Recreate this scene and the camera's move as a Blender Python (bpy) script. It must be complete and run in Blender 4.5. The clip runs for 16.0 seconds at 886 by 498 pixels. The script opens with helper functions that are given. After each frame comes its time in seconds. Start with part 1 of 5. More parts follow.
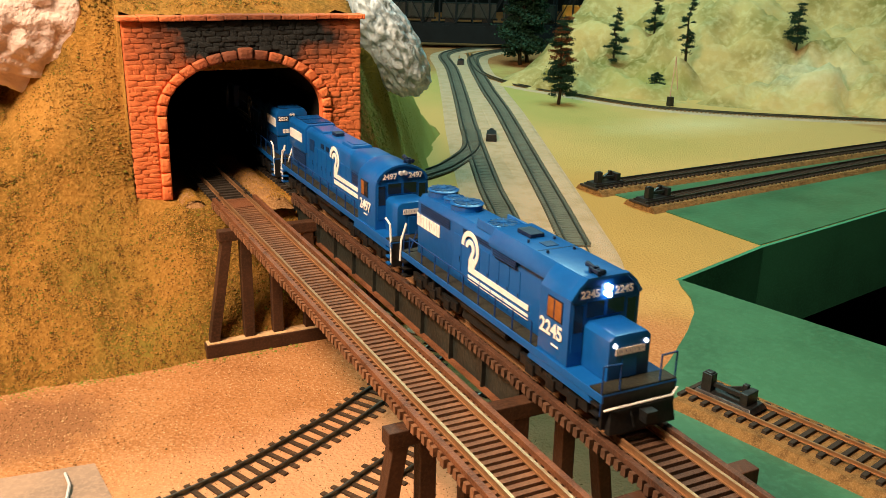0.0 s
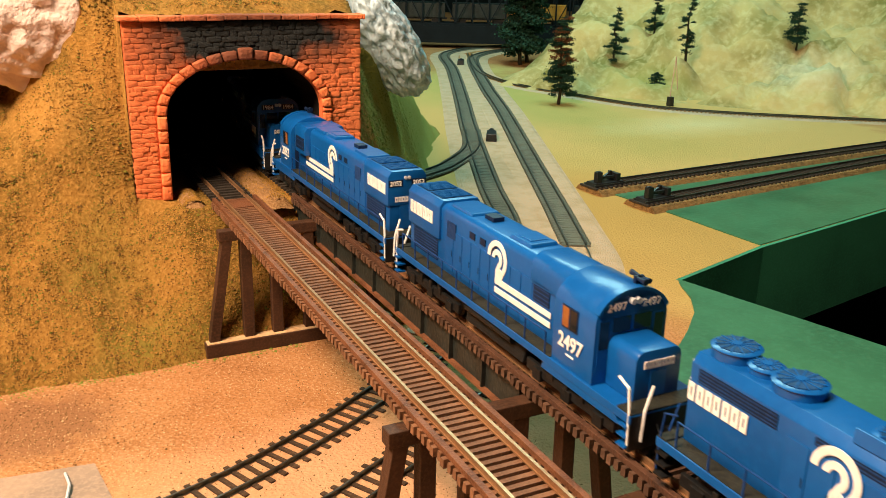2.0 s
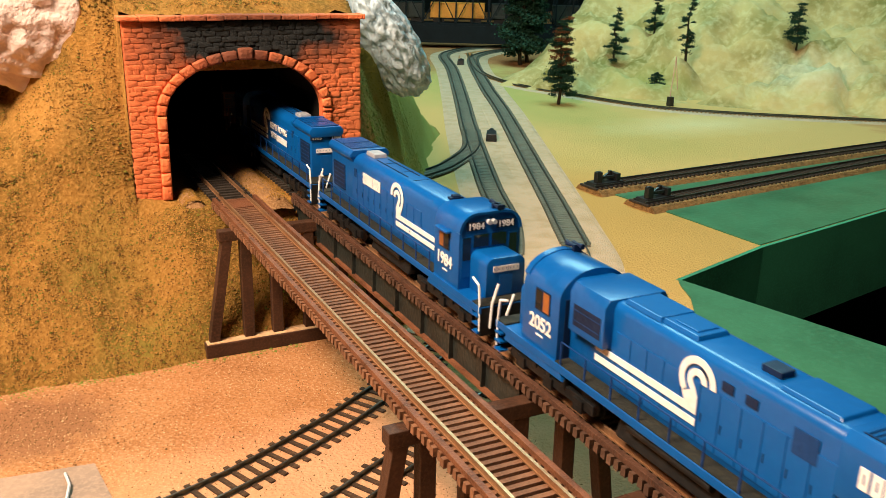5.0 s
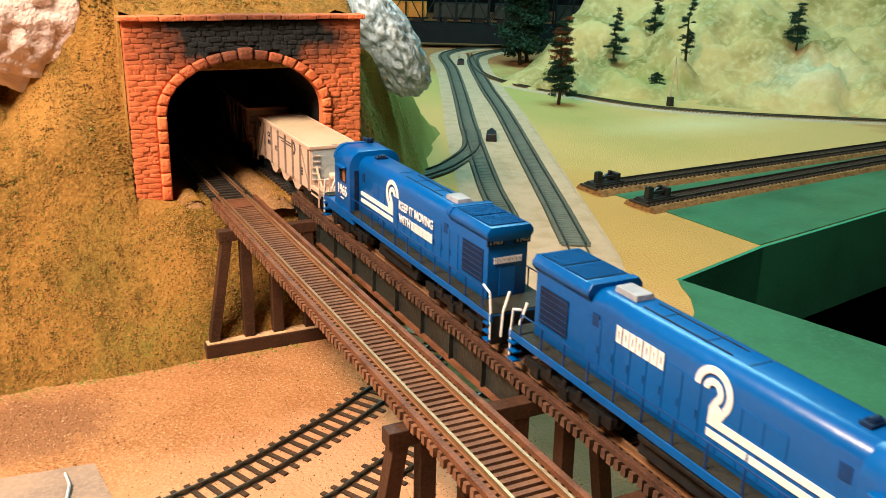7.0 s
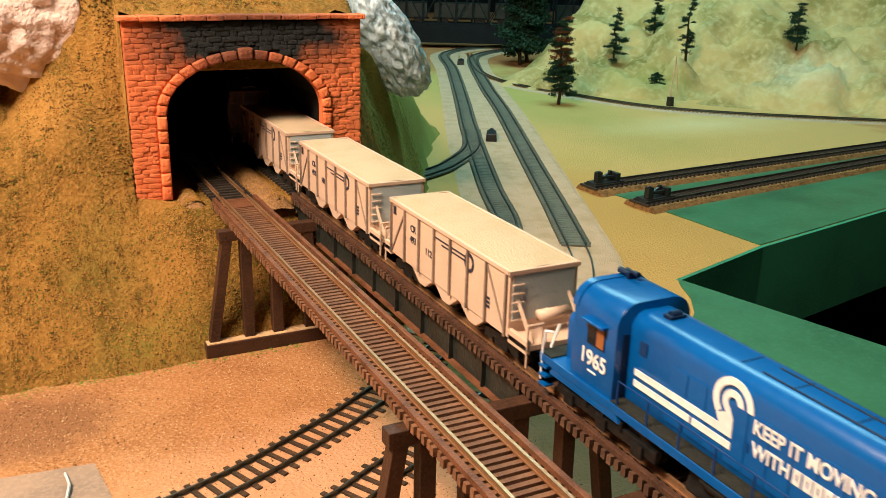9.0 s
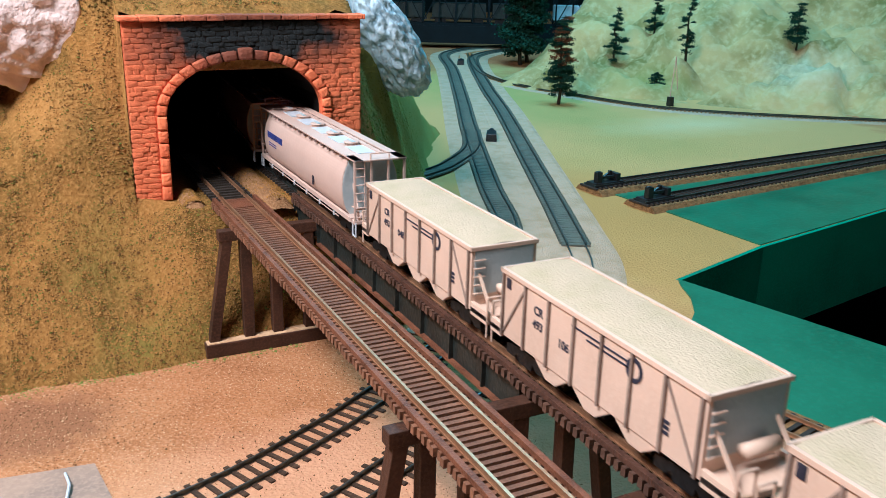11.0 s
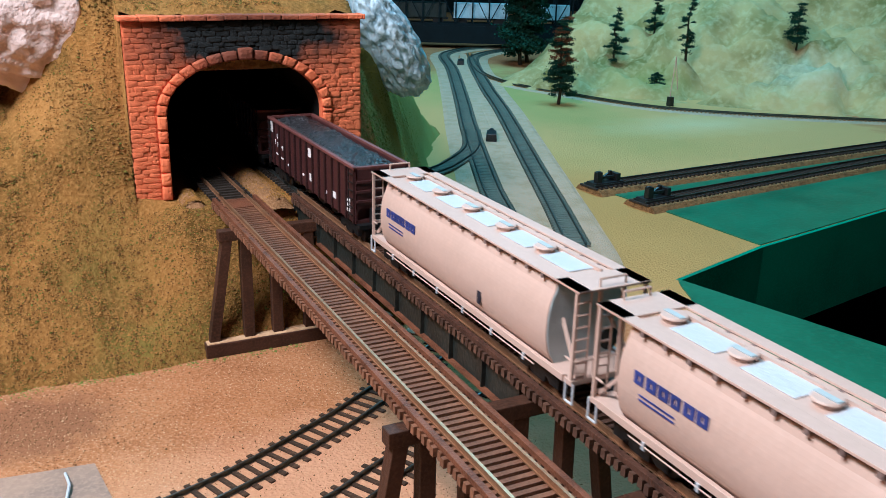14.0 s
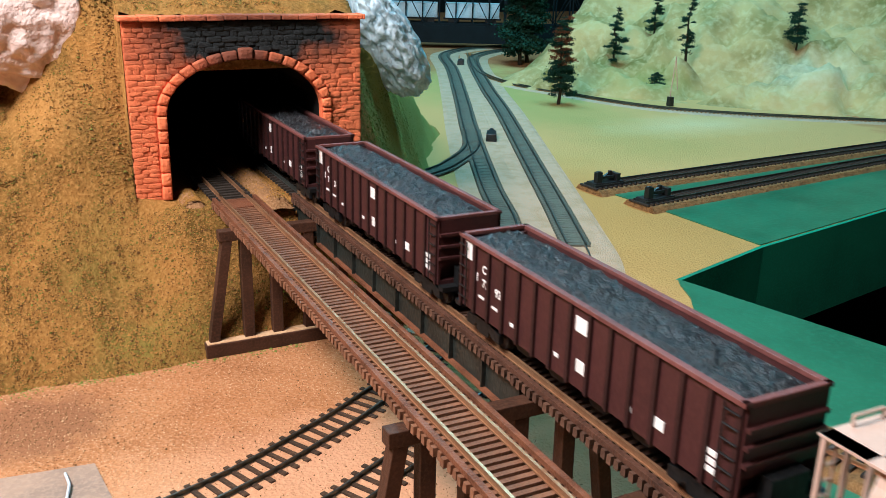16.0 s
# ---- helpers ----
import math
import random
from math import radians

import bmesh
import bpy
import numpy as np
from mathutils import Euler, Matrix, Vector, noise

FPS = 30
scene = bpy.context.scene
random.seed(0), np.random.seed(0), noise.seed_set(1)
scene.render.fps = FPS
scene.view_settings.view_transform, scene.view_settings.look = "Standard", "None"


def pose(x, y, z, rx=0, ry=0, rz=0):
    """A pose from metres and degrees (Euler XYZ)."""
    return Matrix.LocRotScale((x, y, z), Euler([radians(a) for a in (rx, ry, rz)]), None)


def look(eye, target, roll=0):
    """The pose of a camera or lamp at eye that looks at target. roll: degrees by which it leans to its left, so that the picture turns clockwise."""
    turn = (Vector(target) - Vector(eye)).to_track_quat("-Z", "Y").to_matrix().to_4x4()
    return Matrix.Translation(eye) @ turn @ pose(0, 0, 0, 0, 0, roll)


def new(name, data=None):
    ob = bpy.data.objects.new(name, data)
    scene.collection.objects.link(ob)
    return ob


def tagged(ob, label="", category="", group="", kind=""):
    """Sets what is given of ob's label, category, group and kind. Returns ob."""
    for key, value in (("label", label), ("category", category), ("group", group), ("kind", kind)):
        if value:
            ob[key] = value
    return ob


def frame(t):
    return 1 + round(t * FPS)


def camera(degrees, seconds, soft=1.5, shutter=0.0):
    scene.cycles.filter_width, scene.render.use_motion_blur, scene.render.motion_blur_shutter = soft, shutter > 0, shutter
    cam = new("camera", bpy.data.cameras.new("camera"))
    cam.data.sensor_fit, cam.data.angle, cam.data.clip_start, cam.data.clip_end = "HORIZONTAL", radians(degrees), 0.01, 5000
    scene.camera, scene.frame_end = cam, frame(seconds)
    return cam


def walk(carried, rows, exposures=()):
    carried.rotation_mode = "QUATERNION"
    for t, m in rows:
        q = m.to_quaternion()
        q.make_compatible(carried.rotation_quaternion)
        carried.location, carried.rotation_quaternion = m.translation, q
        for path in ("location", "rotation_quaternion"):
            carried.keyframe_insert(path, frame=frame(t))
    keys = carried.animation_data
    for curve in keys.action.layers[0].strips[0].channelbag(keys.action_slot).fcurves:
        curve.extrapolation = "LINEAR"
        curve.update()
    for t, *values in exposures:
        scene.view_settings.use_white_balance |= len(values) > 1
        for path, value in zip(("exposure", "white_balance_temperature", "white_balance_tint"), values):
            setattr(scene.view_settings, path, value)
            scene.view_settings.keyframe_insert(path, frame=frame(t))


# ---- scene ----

# Camera: stands still over the layout. All builders below take millimetres; K turns them into metres.
K = 0.001
cam = camera(52.545, 16.0, soft=0.7, shutter=0.3)
EYE = Vector((-0.14712, -0.89516, 0.17115))
AIM = EYE + Vector((0.43065, 0.84456, -0.31808))
walk(cam, [(0, look(EYE, AIM, 1.48)), (16, look(EYE, AIM, 1.48))],
     exposures=[(0, 0.06, 6250, 5), (1, 0.18, 6500, 5), (1.6, 0.17, 6050, 4), (2.5, 0.15, 6100, 4), (4, 0.15, 6000, 4), (6.5, 0.24, 5400, 3), (7.5, 0.2, 5400, 2), (9, 0.0, 5550, 2), (11.5, -0.08, 3850, 0), (12.5, -0.18, 4050, 0), (14.5, -0.27, 4000, 0), (16, 0.05, 4350, 1)])

# Light: a dim room, a warm ceiling lamp over the tunnel side, a cool greenish one over the plain.
world = bpy.data.worlds.new("room_light")
scene.world = world
world.use_nodes = True
world.node_tree.nodes["Background"].inputs[0].default_value = (0.55, 0.8, 0.75, 1)
world.node_tree.nodes["Background"].inputs[1].default_value = 0.016


def lamp(name, at, to, size, power, colour):
    data = bpy.data.lights.new(name, "AREA")
    data.shape, data.size, data.size_y = "RECTANGLE", size[0], size[1]
    data.energy, data.color = power, colour
    ob = new(name, data)
    ob.matrix_world = look(at, to)
    return ob


lamp("ceiling_lamp_warm", (-0.60, -0.64, 0.88), (-0.08, -0.34, 0.02), (0.46, 0.24), 33, (1.0, 0.685, 0.455))
lamp("ceiling_lamp_cool", (0.80, 0.62, 1.36), (0.70, 0.60, -0.1), (1.3, 0.6), 24.5, (0.585, 1.0, 0.905))


# ---- materials ----
def mat(name, base, rough=0.7, metal=0.0, dark=None, scale=60.0, amount=0.5, bump=0.2, bscale=400.0, fine=None, spec=0.4, rand=0.0):
    """A surface with two scales of variation: broad stains towards `dark`, fine grain towards `fine`, and relief."""
    m = bpy.data.materials.new(name)
    m.use_nodes = True
    nt = m.node_tree
    b = nt.nodes["Principled BSDF"]
    b.inputs["Roughness"].default_value = rough
    b.inputs["Metallic"].default_value = metal
    b.inputs["Specular IOR Level"].default_value = spec
    dark = dark or tuple(c * 0.6 for c in base)
    fine = fine or tuple(min(1, c * 1.35) for c in base)
    geo = nt.nodes.new("ShaderNodeTexCoord")
    src = geo.outputs["Object"]

    def noise_tex(s, detail=4.0):
        n = nt.nodes.new("ShaderNodeTexNoise")
        n.inputs["Scale"].default_value = s
        n.inputs["Detail"].default_value = detail
        nt.links.new(src, n.inputs["Vector"])
        return n.outputs["Fac"]

    def ramp(fac, lo, hi):
        r = nt.nodes.new("ShaderNodeMapRange")
        r.inputs["From Min"].default_value, r.inputs["From Max"].default_value = lo, hi
        nt.links.new(fac, r.inputs["Value"])
        return r.outputs["Result"]

    def mixc(fac, a, c):
        x = nt.nodes.new("ShaderNodeMix")
        x.data_type = "RGBA"
        for sock, val in ((x.inputs["Factor"], fac), (x.inputs["A"], a), (x.inputs["B"], c)):
            if isinstance(val, (tuple, float)):
                sock.default_value = (*val, 1) if isinstance(val, tuple) else val
            else:
                nt.links.new(val, sock)
        return x.outputs["Result"]

    broad = ramp(noise_tex(scale), 0.42, 0.68)
    col = mixc(broad, tuple(base), tuple(dark))
    x = nt.nodes.new("ShaderNodeMath")
    x.operation = "MULTIPLY"
    nt.links.new(ramp(noise_tex(bscale, 3.0), 0.45, 0.75), x.inputs[0])
    x.inputs[1].default_value = amount
    col = mixc(x.outputs[0], col, tuple(fine))
    if rand:
        oi = nt.nodes.new("ShaderNodeObjectInfo")
        r = ramp(oi.outputs["Random"], 0.0, 1.0 / rand)
        col = mixc(r, col, tuple(dark))
    nt.links.new(col, b.inputs["Base Color"])
    if bump:
        bp = nt.nodes.new("ShaderNodeBump")
        bp.inputs["Strength"].default_value = bump
        bp.inputs["Distance"].default_value = 0.002
        nt.links.new(noise_tex(bscale, 5.0), bp.inputs["Height"])
        nt.links.new(bp.outputs["Normal"], b.inputs["Normal"])
    return m


def tint(m, colour, where, inner, outer, weight=1.0, rough_noise=60.0):
    """Mixes a colour into a material around a place (mm): a stain, painted field or soot mark with a ragged edge."""
    nt = m.node_tree
    b = nt.nodes["Principled BSDF"]
    old = b.inputs["Base Color"].links[0].from_socket
    g = nt.nodes.new("ShaderNodeNewGeometry")
    sub = nt.nodes.new("ShaderNodeVectorMath")
    sub.operation = "SUBTRACT"
    nt.links.new(g.outputs["Position"], sub.inputs[0])
    sub.inputs[1].default_value = [c * K for c in where[:3]]
    sc = nt.nodes.new("ShaderNodeVectorMath")
    sc.operation = "MULTIPLY"
    nt.links.new(sub.outputs[0], sc.inputs[0])
    sc.inputs[1].default_value = [1 / (c * K) for c in where[3:]]
    ln = nt.nodes.new("ShaderNodeVectorMath")
    ln.operation = "LENGTH"
    nt.links.new(sc.outputs[0], ln.inputs[0])
    nz = nt.nodes.new("ShaderNodeTexNoise")
    nz.inputs["Scale"].default_value = rough_noise
    nz.inputs["Detail"].default_value = 5
    nt.links.new(g.outputs["Position"], nz.inputs["Vector"])
    ad = nt.nodes.new("ShaderNodeMath")
    ad.operation = "MULTIPLY_ADD"
    nt.links.new(nz.outputs["Fac"], ad.inputs[0])
    ad.inputs[1].default_value = 0.9
    nt.links.new(ln.outputs["Value"], ad.inputs[2])
    mr = nt.nodes.new("ShaderNodeMapRange")
    mr.inputs["From Min"].default_value, mr.inputs["From Max"].default_value = inner + 0.45, outer + 0.45
    mr.inputs["To Min"].default_value, mr.inputs["To Max"].default_value = weight, 0.0
    nt.links.new(ad.outputs[0], mr.inputs["Value"])
    x = nt.nodes.new("ShaderNodeMix")
    x.data_type = "RGBA"
    nt.links.new(mr.outputs[0], x.inputs["Factor"])
    nt.links.new(old, x.inputs["A"])
    x.inputs["B"].default_value = (*colour, 1)
    nt.links.new(x.outputs["Result"], b.inputs["Base Color"])
    return m


SAND = mat("sand_gravel", (0.40, 0.186, 0.070), 0.95, dark=(0.315, 0.137, 0.048), scale=22, amount=0.8, bump=0.8, bscale=420, fine=(0.56, 0.31, 0.145), spec=0.1)
tint(SAND, (0.56, 0.375, 0.135), (720, 160, -95, 520, 860, 300), 0.86, 1.02, 0.94, 9)
tint(SAND, (0.46, 0.29, 0.085), (430, -190, -95, 190, 330, 300), 0.55, 1.1, 0.9, 12)
tint(SAND, (0.44, 0.265, 0.075), (470, -170, -95, 130, 150, 300), 0.1, 1.2, 0.8, 14)
tint(SAND, (0.42, 0.33, 0.10), (690, 90, -95, 270, 120, 300), 0.0, 1.2, 0.6, 9)
tint(SAND, (0.33, 0.30, 0.09), (720, 330, -95, 130, 260, 300), 0.0, 1.2, 0.7, 20)
tint(SAND, (0.62, 0.52, 0.27), (900, 230, -95, 200, 90, 300), 0.0, 1.2, 0.7, 20)
tint(SAND, (0.36, 0.34, 0.10), (760, 700, -95, 260, 380, 300), 0.3, 1.2, 0.8, 9)
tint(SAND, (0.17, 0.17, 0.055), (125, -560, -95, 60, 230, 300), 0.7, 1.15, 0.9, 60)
tint(SAND, (0.60, 0.33, 0.18), (60, -560, -95, 150, 120, 300), 0.3, 1.2, 0.8, 40)
tint(SAND, (0.62, 0.36, 0.20), (-30, -500, -95, 110, 60, 300), 0.3, 1.3, 0.6, 60)
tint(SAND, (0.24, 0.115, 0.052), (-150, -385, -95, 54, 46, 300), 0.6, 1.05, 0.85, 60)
HILL = mat("ground_foam_earth", (0.275, 0.140, 0.030), 1.0, dark=(0.125, 0.075, 0.015), scale=24, amount=0.7, bump=1.0, bscale=430, fine=(0.43, 0.235, 0.062), spec=0.05)
tint(HILL, (0.26, 0.28, 0.075), (330, 20, 0, 235, 460, 500), 0.7, 1.0, 0.92, 25)
tint(HILL, (0.20, 0.17, 0.03), (-70, -330, -60, 60, 24, 60), 0.3, 1.0, 0.7, 60)
tint(HILL, (0.21, 0.19, 0.035), (40, -120, 150, 160, 110, 60), 0.2, 1.0, 0.6, 60)
tint(HILL, (0.20, 0.155, 0.03), (-95, -285, -20, 36, 40, 60), 0.1, 1.2, 0.6, 50)
tint(HILL, (0.46, 0.26, 0.07), (-120, -235, 60, 40, 60, 34), 0.1, 1.1, 0.55, 50)
DRESSED = mat("red_dressed_stone", (0.90, 0.255, 0.085), 0.65, dark=(0.66, 0.15, 0.048), scale=70, amount=0.5, bump=0.7, bscale=500, fine=(0.92, 0.33, 0.14), spec=0.2, rand=0.5)
tint(DRESSED, (0.05, 0.035, 0.03), (12, -251, 98, 50, 60, 22), 0.35, 1.3, 0.8, 90)
tint(DRESSED, (0.06, 0.035, 0.028), (25, -251, 122, 66, 60, 14), 0.4, 1.3, 0.75, 90)
STONE = mat("red_moulded_stone", (0.90, 0.262, 0.088), 0.65, dark=(0.76, 0.185, 0.058), scale=90, amount=0.5, bump=0.6, bscale=600, fine=(0.95, 0.33, 0.135), spec=0.2, rand=0.45)
tint(STONE, (0.014, 0.023, 0.025), (22, -251, 111, 76, 60, 33), 0.66, 1.28, 0.99, 70)
MORTAR = mat("dark_red_joint", (0.74, 0.18, 0.062), 0.95, scale=90, spec=0.05)
tint(MORTAR, (0.006, 0.008, 0.010), (22, -251, 111, 76, 60, 33), 0.66, 1.28, 0.99, 70)
LINING = mat("near_black_plaster", (0.02, 0.018, 0.016), 1.0, spec=0.05)
ROCK = mat("plaster_rock_pink", (0.86, 0.70, 0.63), 0.9, dark=(0.68, 0.54, 0.48), scale=55, amount=0.5, bump=1.0, bscale=260, fine=(0.75, 0.63, 0.58), spec=0.15)
ROCK2 = mat("plaster_rock_blue", (0.66, 0.80, 0.90), 0.9, dark=(0.34, 0.47, 0.56), scale=50, amount=0.6, bump=1.0, bscale=240, fine=(0.62, 0.66, 0.66), spec=0.15)
GREEN = mat("green_painted_board", (0.048, 0.170, 0.085), 0.34, dark=(0.030, 0.110, 0.052), scale=14, amount=0.45, bump=0.12, bscale=220, fine=(0.07, 0.24, 0.135), spec=0.5)
FASCIA = mat("dark_green_fascia", (0.05, 0.26, 0.14), 0.6, scale=8, spec=0.3)
MEADOW = mat("cream_meadow", (0.52, 0.385, 0.155), 0.95, dark=(0.21, 0.175, 0.05), scale=9, amount=0.7, bump=0.8, bscale=80, fine=(0.58, 0.48, 0.24), spec=0.1)
tint(MEADOW, (0.78, 0.70, 0.50), (1230, 330, -30, 190, 150, 70), 0.0, 0.8, 0.45, 90)
tint(MEADOW, (0.22, 0.20, 0.06), (1330, 470, 20, 110, 60, 60), 0.1, 1.0, 0.6, 30)
tint(MEADOW, (0.24, 0.25, 0.06), (1010, 520, -70, 120, 120, 60), 0.1, 1.0, 0.6, 20)
RUSTWOOD = mat("rust_brown_bridge", (0.165, 0.066, 0.030), 0.5, dark=(0.075, 0.030, 0.014), scale=70, amount=0.5, bump=0.4, bscale=900, fine=(0.27, 0.105, 0.05), spec=0.35)
TIE = mat("brown_sleeper", (0.26, 0.125, 0.062), 0.6, dark=(0.12, 0.055, 0.028), scale=120, amount=0.5, bump=0.4, bscale=1200, fine=(0.29, 0.15, 0.08), spec=0.25, rand=0.8)
# Darker sleeper and timber browns for the train's bridge.
TIEDEEP = mat("dark_brown_sleeper", (0.125, 0.066, 0.040), 0.6, dark=(0.055, 0.030, 0.020), scale=120, amount=0.5, bump=0.4, bscale=1200, fine=(0.20, 0.11, 0.062), spec=0.25, rand=0.8)
RUSTDARK = mat("dark_brown_bridge_timber", (0.085, 0.040, 0.024), 0.55, dark=(0.04, 0.020, 0.013), scale=70, amount=0.5, bump=0.4, bscale=900, fine=(0.17, 0.075, 0.04), spec=0.3)
TIEDARK = mat("black_brown_sleeper", (0.036, 0.029, 0.023), 0.8, fine=(0.075, 0.058, 0.042), scale=120, bscale=900, spec=0.2)
RAIL = mat("worn_brass_rail", (0.40, 0.235, 0.12), 0.35, 0.6, dark=(0.34, 0.17, 0.08), scale=40, amount=0.4, bump=0.1, bscale=600)
RAILDARK = mat("dark_steel_rail", (0.10, 0.11, 0.10), 0.35, 0.7, scale=60)
TIEBROWN = mat("dusty_brown_sleeper", (0.075, 0.045, 0.027), 0.85, dark=(0.035, 0.024, 0.016), scale=120, fine=(0.16, 0.10, 0.055), amount=0.7, bscale=700, spec=0.15, rand=0.5)
TRESTLE = mat("dark_brown_trestle", (0.062, 0.029, 0.016), 0.6, dark=(0.034, 0.017, 0.010), scale=50, bscale=700, fine=(0.12, 0.055, 0.027), spec=0.25)
GIRDER = mat("black_green_girder", (0.016, 0.021, 0.018), 0.5, fine=(0.04, 0.045, 0.04), scale=60, spec=0.4)
TRUSSBLACK = mat("blue_black_truss_paint", (0.007, 0.011, 0.014), 0.6, scale=30, spec=0.15)
BALLAST = mat("sandy_ballast", (0.60, 0.42, 0.27), 0.95, dark=(0.50, 0.34, 0.19), scale=60, amount=0.8, bump=1.0, bscale=900, fine=(0.50, 0.46, 0.36), spec=0.1)
TRACKBED = mat("dark_ballast_between_rails", (0.155, 0.165, 0.13), 0.95, scale=60, amount=0.6, bump=0.8, bscale=900, fine=(0.19, 0.19, 0.16), spec=0.1)
CORK = mat("brown_cork_roadbed", (0.30, 0.17, 0.06), 0.95, dark=(0.13, 0.075, 0.03), scale=160, amount=0.7, bump=1.0, bscale=1100, fine=(0.45, 0.28, 0.12), spec=0.1)
BLACK = mat("black_plastic", (0.012, 0.013, 0.014), 0.4, fine=(0.03, 0.03, 0.032), scale=90, spec=0.5)
PAPER = mat("grey_paper_sheet", (0.34, 0.24, 0.17), 0.8, dark=(0.25, 0.185, 0.14), scale=40, spec=0.2)
WALL = mat("dark_room_wall", (0.03, 0.045, 0.045), 0.9, scale=3, bump=0.0, spec=0.1)
CEIL = mat("grey_ceiling", (0.30, 0.31, 0.29), 0.9, scale=3, bump=0.0, spec=0.1)
BARK = mat("brown_bark", (0.035, 0.028, 0.018), 0.9, scale=200, spec=0.1)
LEAF = mat("dark_green_needles", (0.024, 0.055, 0.036), 0.9, dark=(0.012, 0.030, 0.022), scale=50, amount=0.6, bump=0.0, bscale=200, fine=(0.035, 0.075, 0.035), spec=0.1)
LEAFRED = mat("rusty_needles", (0.17, 0.055, 0.02), 0.9, dark=(0.05, 0.04, 0.02), scale=60, spec=0.1)
TUFT = mat("green_foam_tuft", (0.17, 0.21, 0.035), 1.0, dark=(0.11, 0.14, 0.02), scale=200, spec=0.05)
BANK = mat("pale_brown_earth_bank", (0.27, 0.145, 0.06), 1.0, dark=(0.17, 0.09, 0.035), scale=60, amount=0.6, bump=0.8, bscale=500, fine=(0.45, 0.28, 0.13), spec=0.05)
FOAM = mat("golden_brown_foam", (0.31, 0.160, 0.036), 1.0, dark=(0.125, 0.078, 0.016), scale=26, amount=0.8, spec=0.03)
FOAMDARK = mat("dark_earth_foam", (0.13, 0.070, 0.022), 1.0, scale=60, spec=0.03)
MOSS = mat("green_moss_foam", (0.27, 0.27, 0.06), 1.0, dark=(0.10, 0.12, 0.03), scale=30, amount=0.8, spec=0.03)
OLIVE = mat("olive_moss_foam", (0.150, 0.125, 0.022), 1.0, dark=(0.09, 0.085, 0.015), scale=60, spec=0.03)
GRIT = mat("pale_grit", (0.56, 0.38, 0.21), 0.95, dark=(0.42, 0.24, 0.11), scale=90, spec=0.05)
BLUE = mat("blue_loco_paint", (0.006, 0.090, 0.34), 0.28, dark=(0.005, 0.074, 0.29), scale=30, amount=0.4, bump=0.05, bscale=300, fine=(0.011, 0.115, 0.40), spec=0.55)
BLUEDARK = mat("blue_black_grille", (0.004, 0.016, 0.055), 0.5, scale=60, spec=0.4)
GRILLEBAR = mat("dim_blue_grille_bar", (0.006, 0.040, 0.15), 0.45, scale=60, spec=0.4)
RAILBLUE = mat("blue_handrail_paint", (0.006, 0.045, 0.19), 0.4, scale=60, bump=0.0, spec=0.4)
WALKWAY = mat("dark_worn_walkway", (0.020, 0.022, 0.018), 0.7, fine=(0.05, 0.045, 0.025), scale=120, amount=0.6, bscale=700, spec=0.25)
AMBER = mat("amber_lit_cab_interior", (0.30, 0.11, 0.03), 0.3, scale=90, bump=0.0, spec=0.5)
PALEGREY = mat("pale_grey_muffler", (0.32, 0.34, 0.38), 0.45, scale=60, spec=0.4)
WHITE = mat("white_lettering", (0.82, 0.80, 0.77), 0.6, dark=(0.72, 0.70, 0.67), scale=60, bump=0.0)
UNDER = mat("black_underframe", (0.006, 0.007, 0.008), 0.5, fine=(0.022, 0.021, 0.02), scale=120, spec=0.4)
STEEL = mat("dark_wheel_steel", (0.10, 0.095, 0.09), 0.4, 0.8, scale=90)
GLASS = mat("dark_cab_glass", (0.012, 0.014, 0.016), 0.08, scale=60, bump=0.0, spec=0.6)
CREAM = mat("cream_hopper_paint", (0.66, 0.475, 0.345), 0.5, dark=(0.58, 0.41, 0.29), scale=25, amount=0.4, bump=0.1, bscale=500, fine=(0.69, 0.53, 0.40), spec=0.35)
# The body's cream darkened: shading along the ribs is put into their colour.
CREAMRIB = mat("shaded_cream_rib", (0.27, 0.20, 0.155), 0.55, scale=40, spec=0.3)
CREAMTOP = mat("pale_hopper_load", (0.55, 0.43, 0.29), 0.95, dark=(0.48, 0.385, 0.24), scale=60, amount=0.5, bump=0.5, bscale=900, fine=(0.56, 0.47, 0.30), spec=0.05)
# Grey that carries the shade on car ends; hatch clamps share it.
GREYSHADE = mat("grey_end_in_shade", (0.44, 0.50, 0.51), 0.5, dark=(0.37, 0.42, 0.43), scale=40, amount=0.3, fine=(0.48, 0.53, 0.54), spec=0.3)
PINK = mat("pinkish_grey_tank_paint", (0.58, 0.425, 0.34), 0.5, dark=(0.525, 0.38, 0.30), scale=18, amount=0.3, bump=0.05, bscale=400, fine=(0.66, 0.50, 0.41), spec=0.45)
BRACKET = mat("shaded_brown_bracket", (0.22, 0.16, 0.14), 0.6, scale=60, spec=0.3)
HATCHW = mat("white_hatch_paint", (0.58, 0.60, 0.63), 0.4, dark=(0.53, 0.56, 0.59), scale=30, amount=0.3, fine=(0.62, 0.64, 0.66), spec=0.4)
NAVY = mat("navy_lettering", (0.04, 0.055, 0.24), 0.6, scale=60, bump=0.0)
INK = mat("black_stencil_ink", (0.03, 0.03, 0.05), 0.6, scale=60, bump=0.0)
BROWNCAR = mat("oxide_brown_car", (0.052, 0.017, 0.016), 0.5, dark=(0.036, 0.012, 0.012), scale=30, amount=0.4, bump=0.1, bscale=500, fine=(0.085, 0.030, 0.026), spec=0.4)
# Oxide brown deepened to paint in the shadows beside the ribs.
RIBDARK = mat("shadowed_brown_car_rib", (0.028, 0.011, 0.011), 0.5, scale=40, spec=0.35)
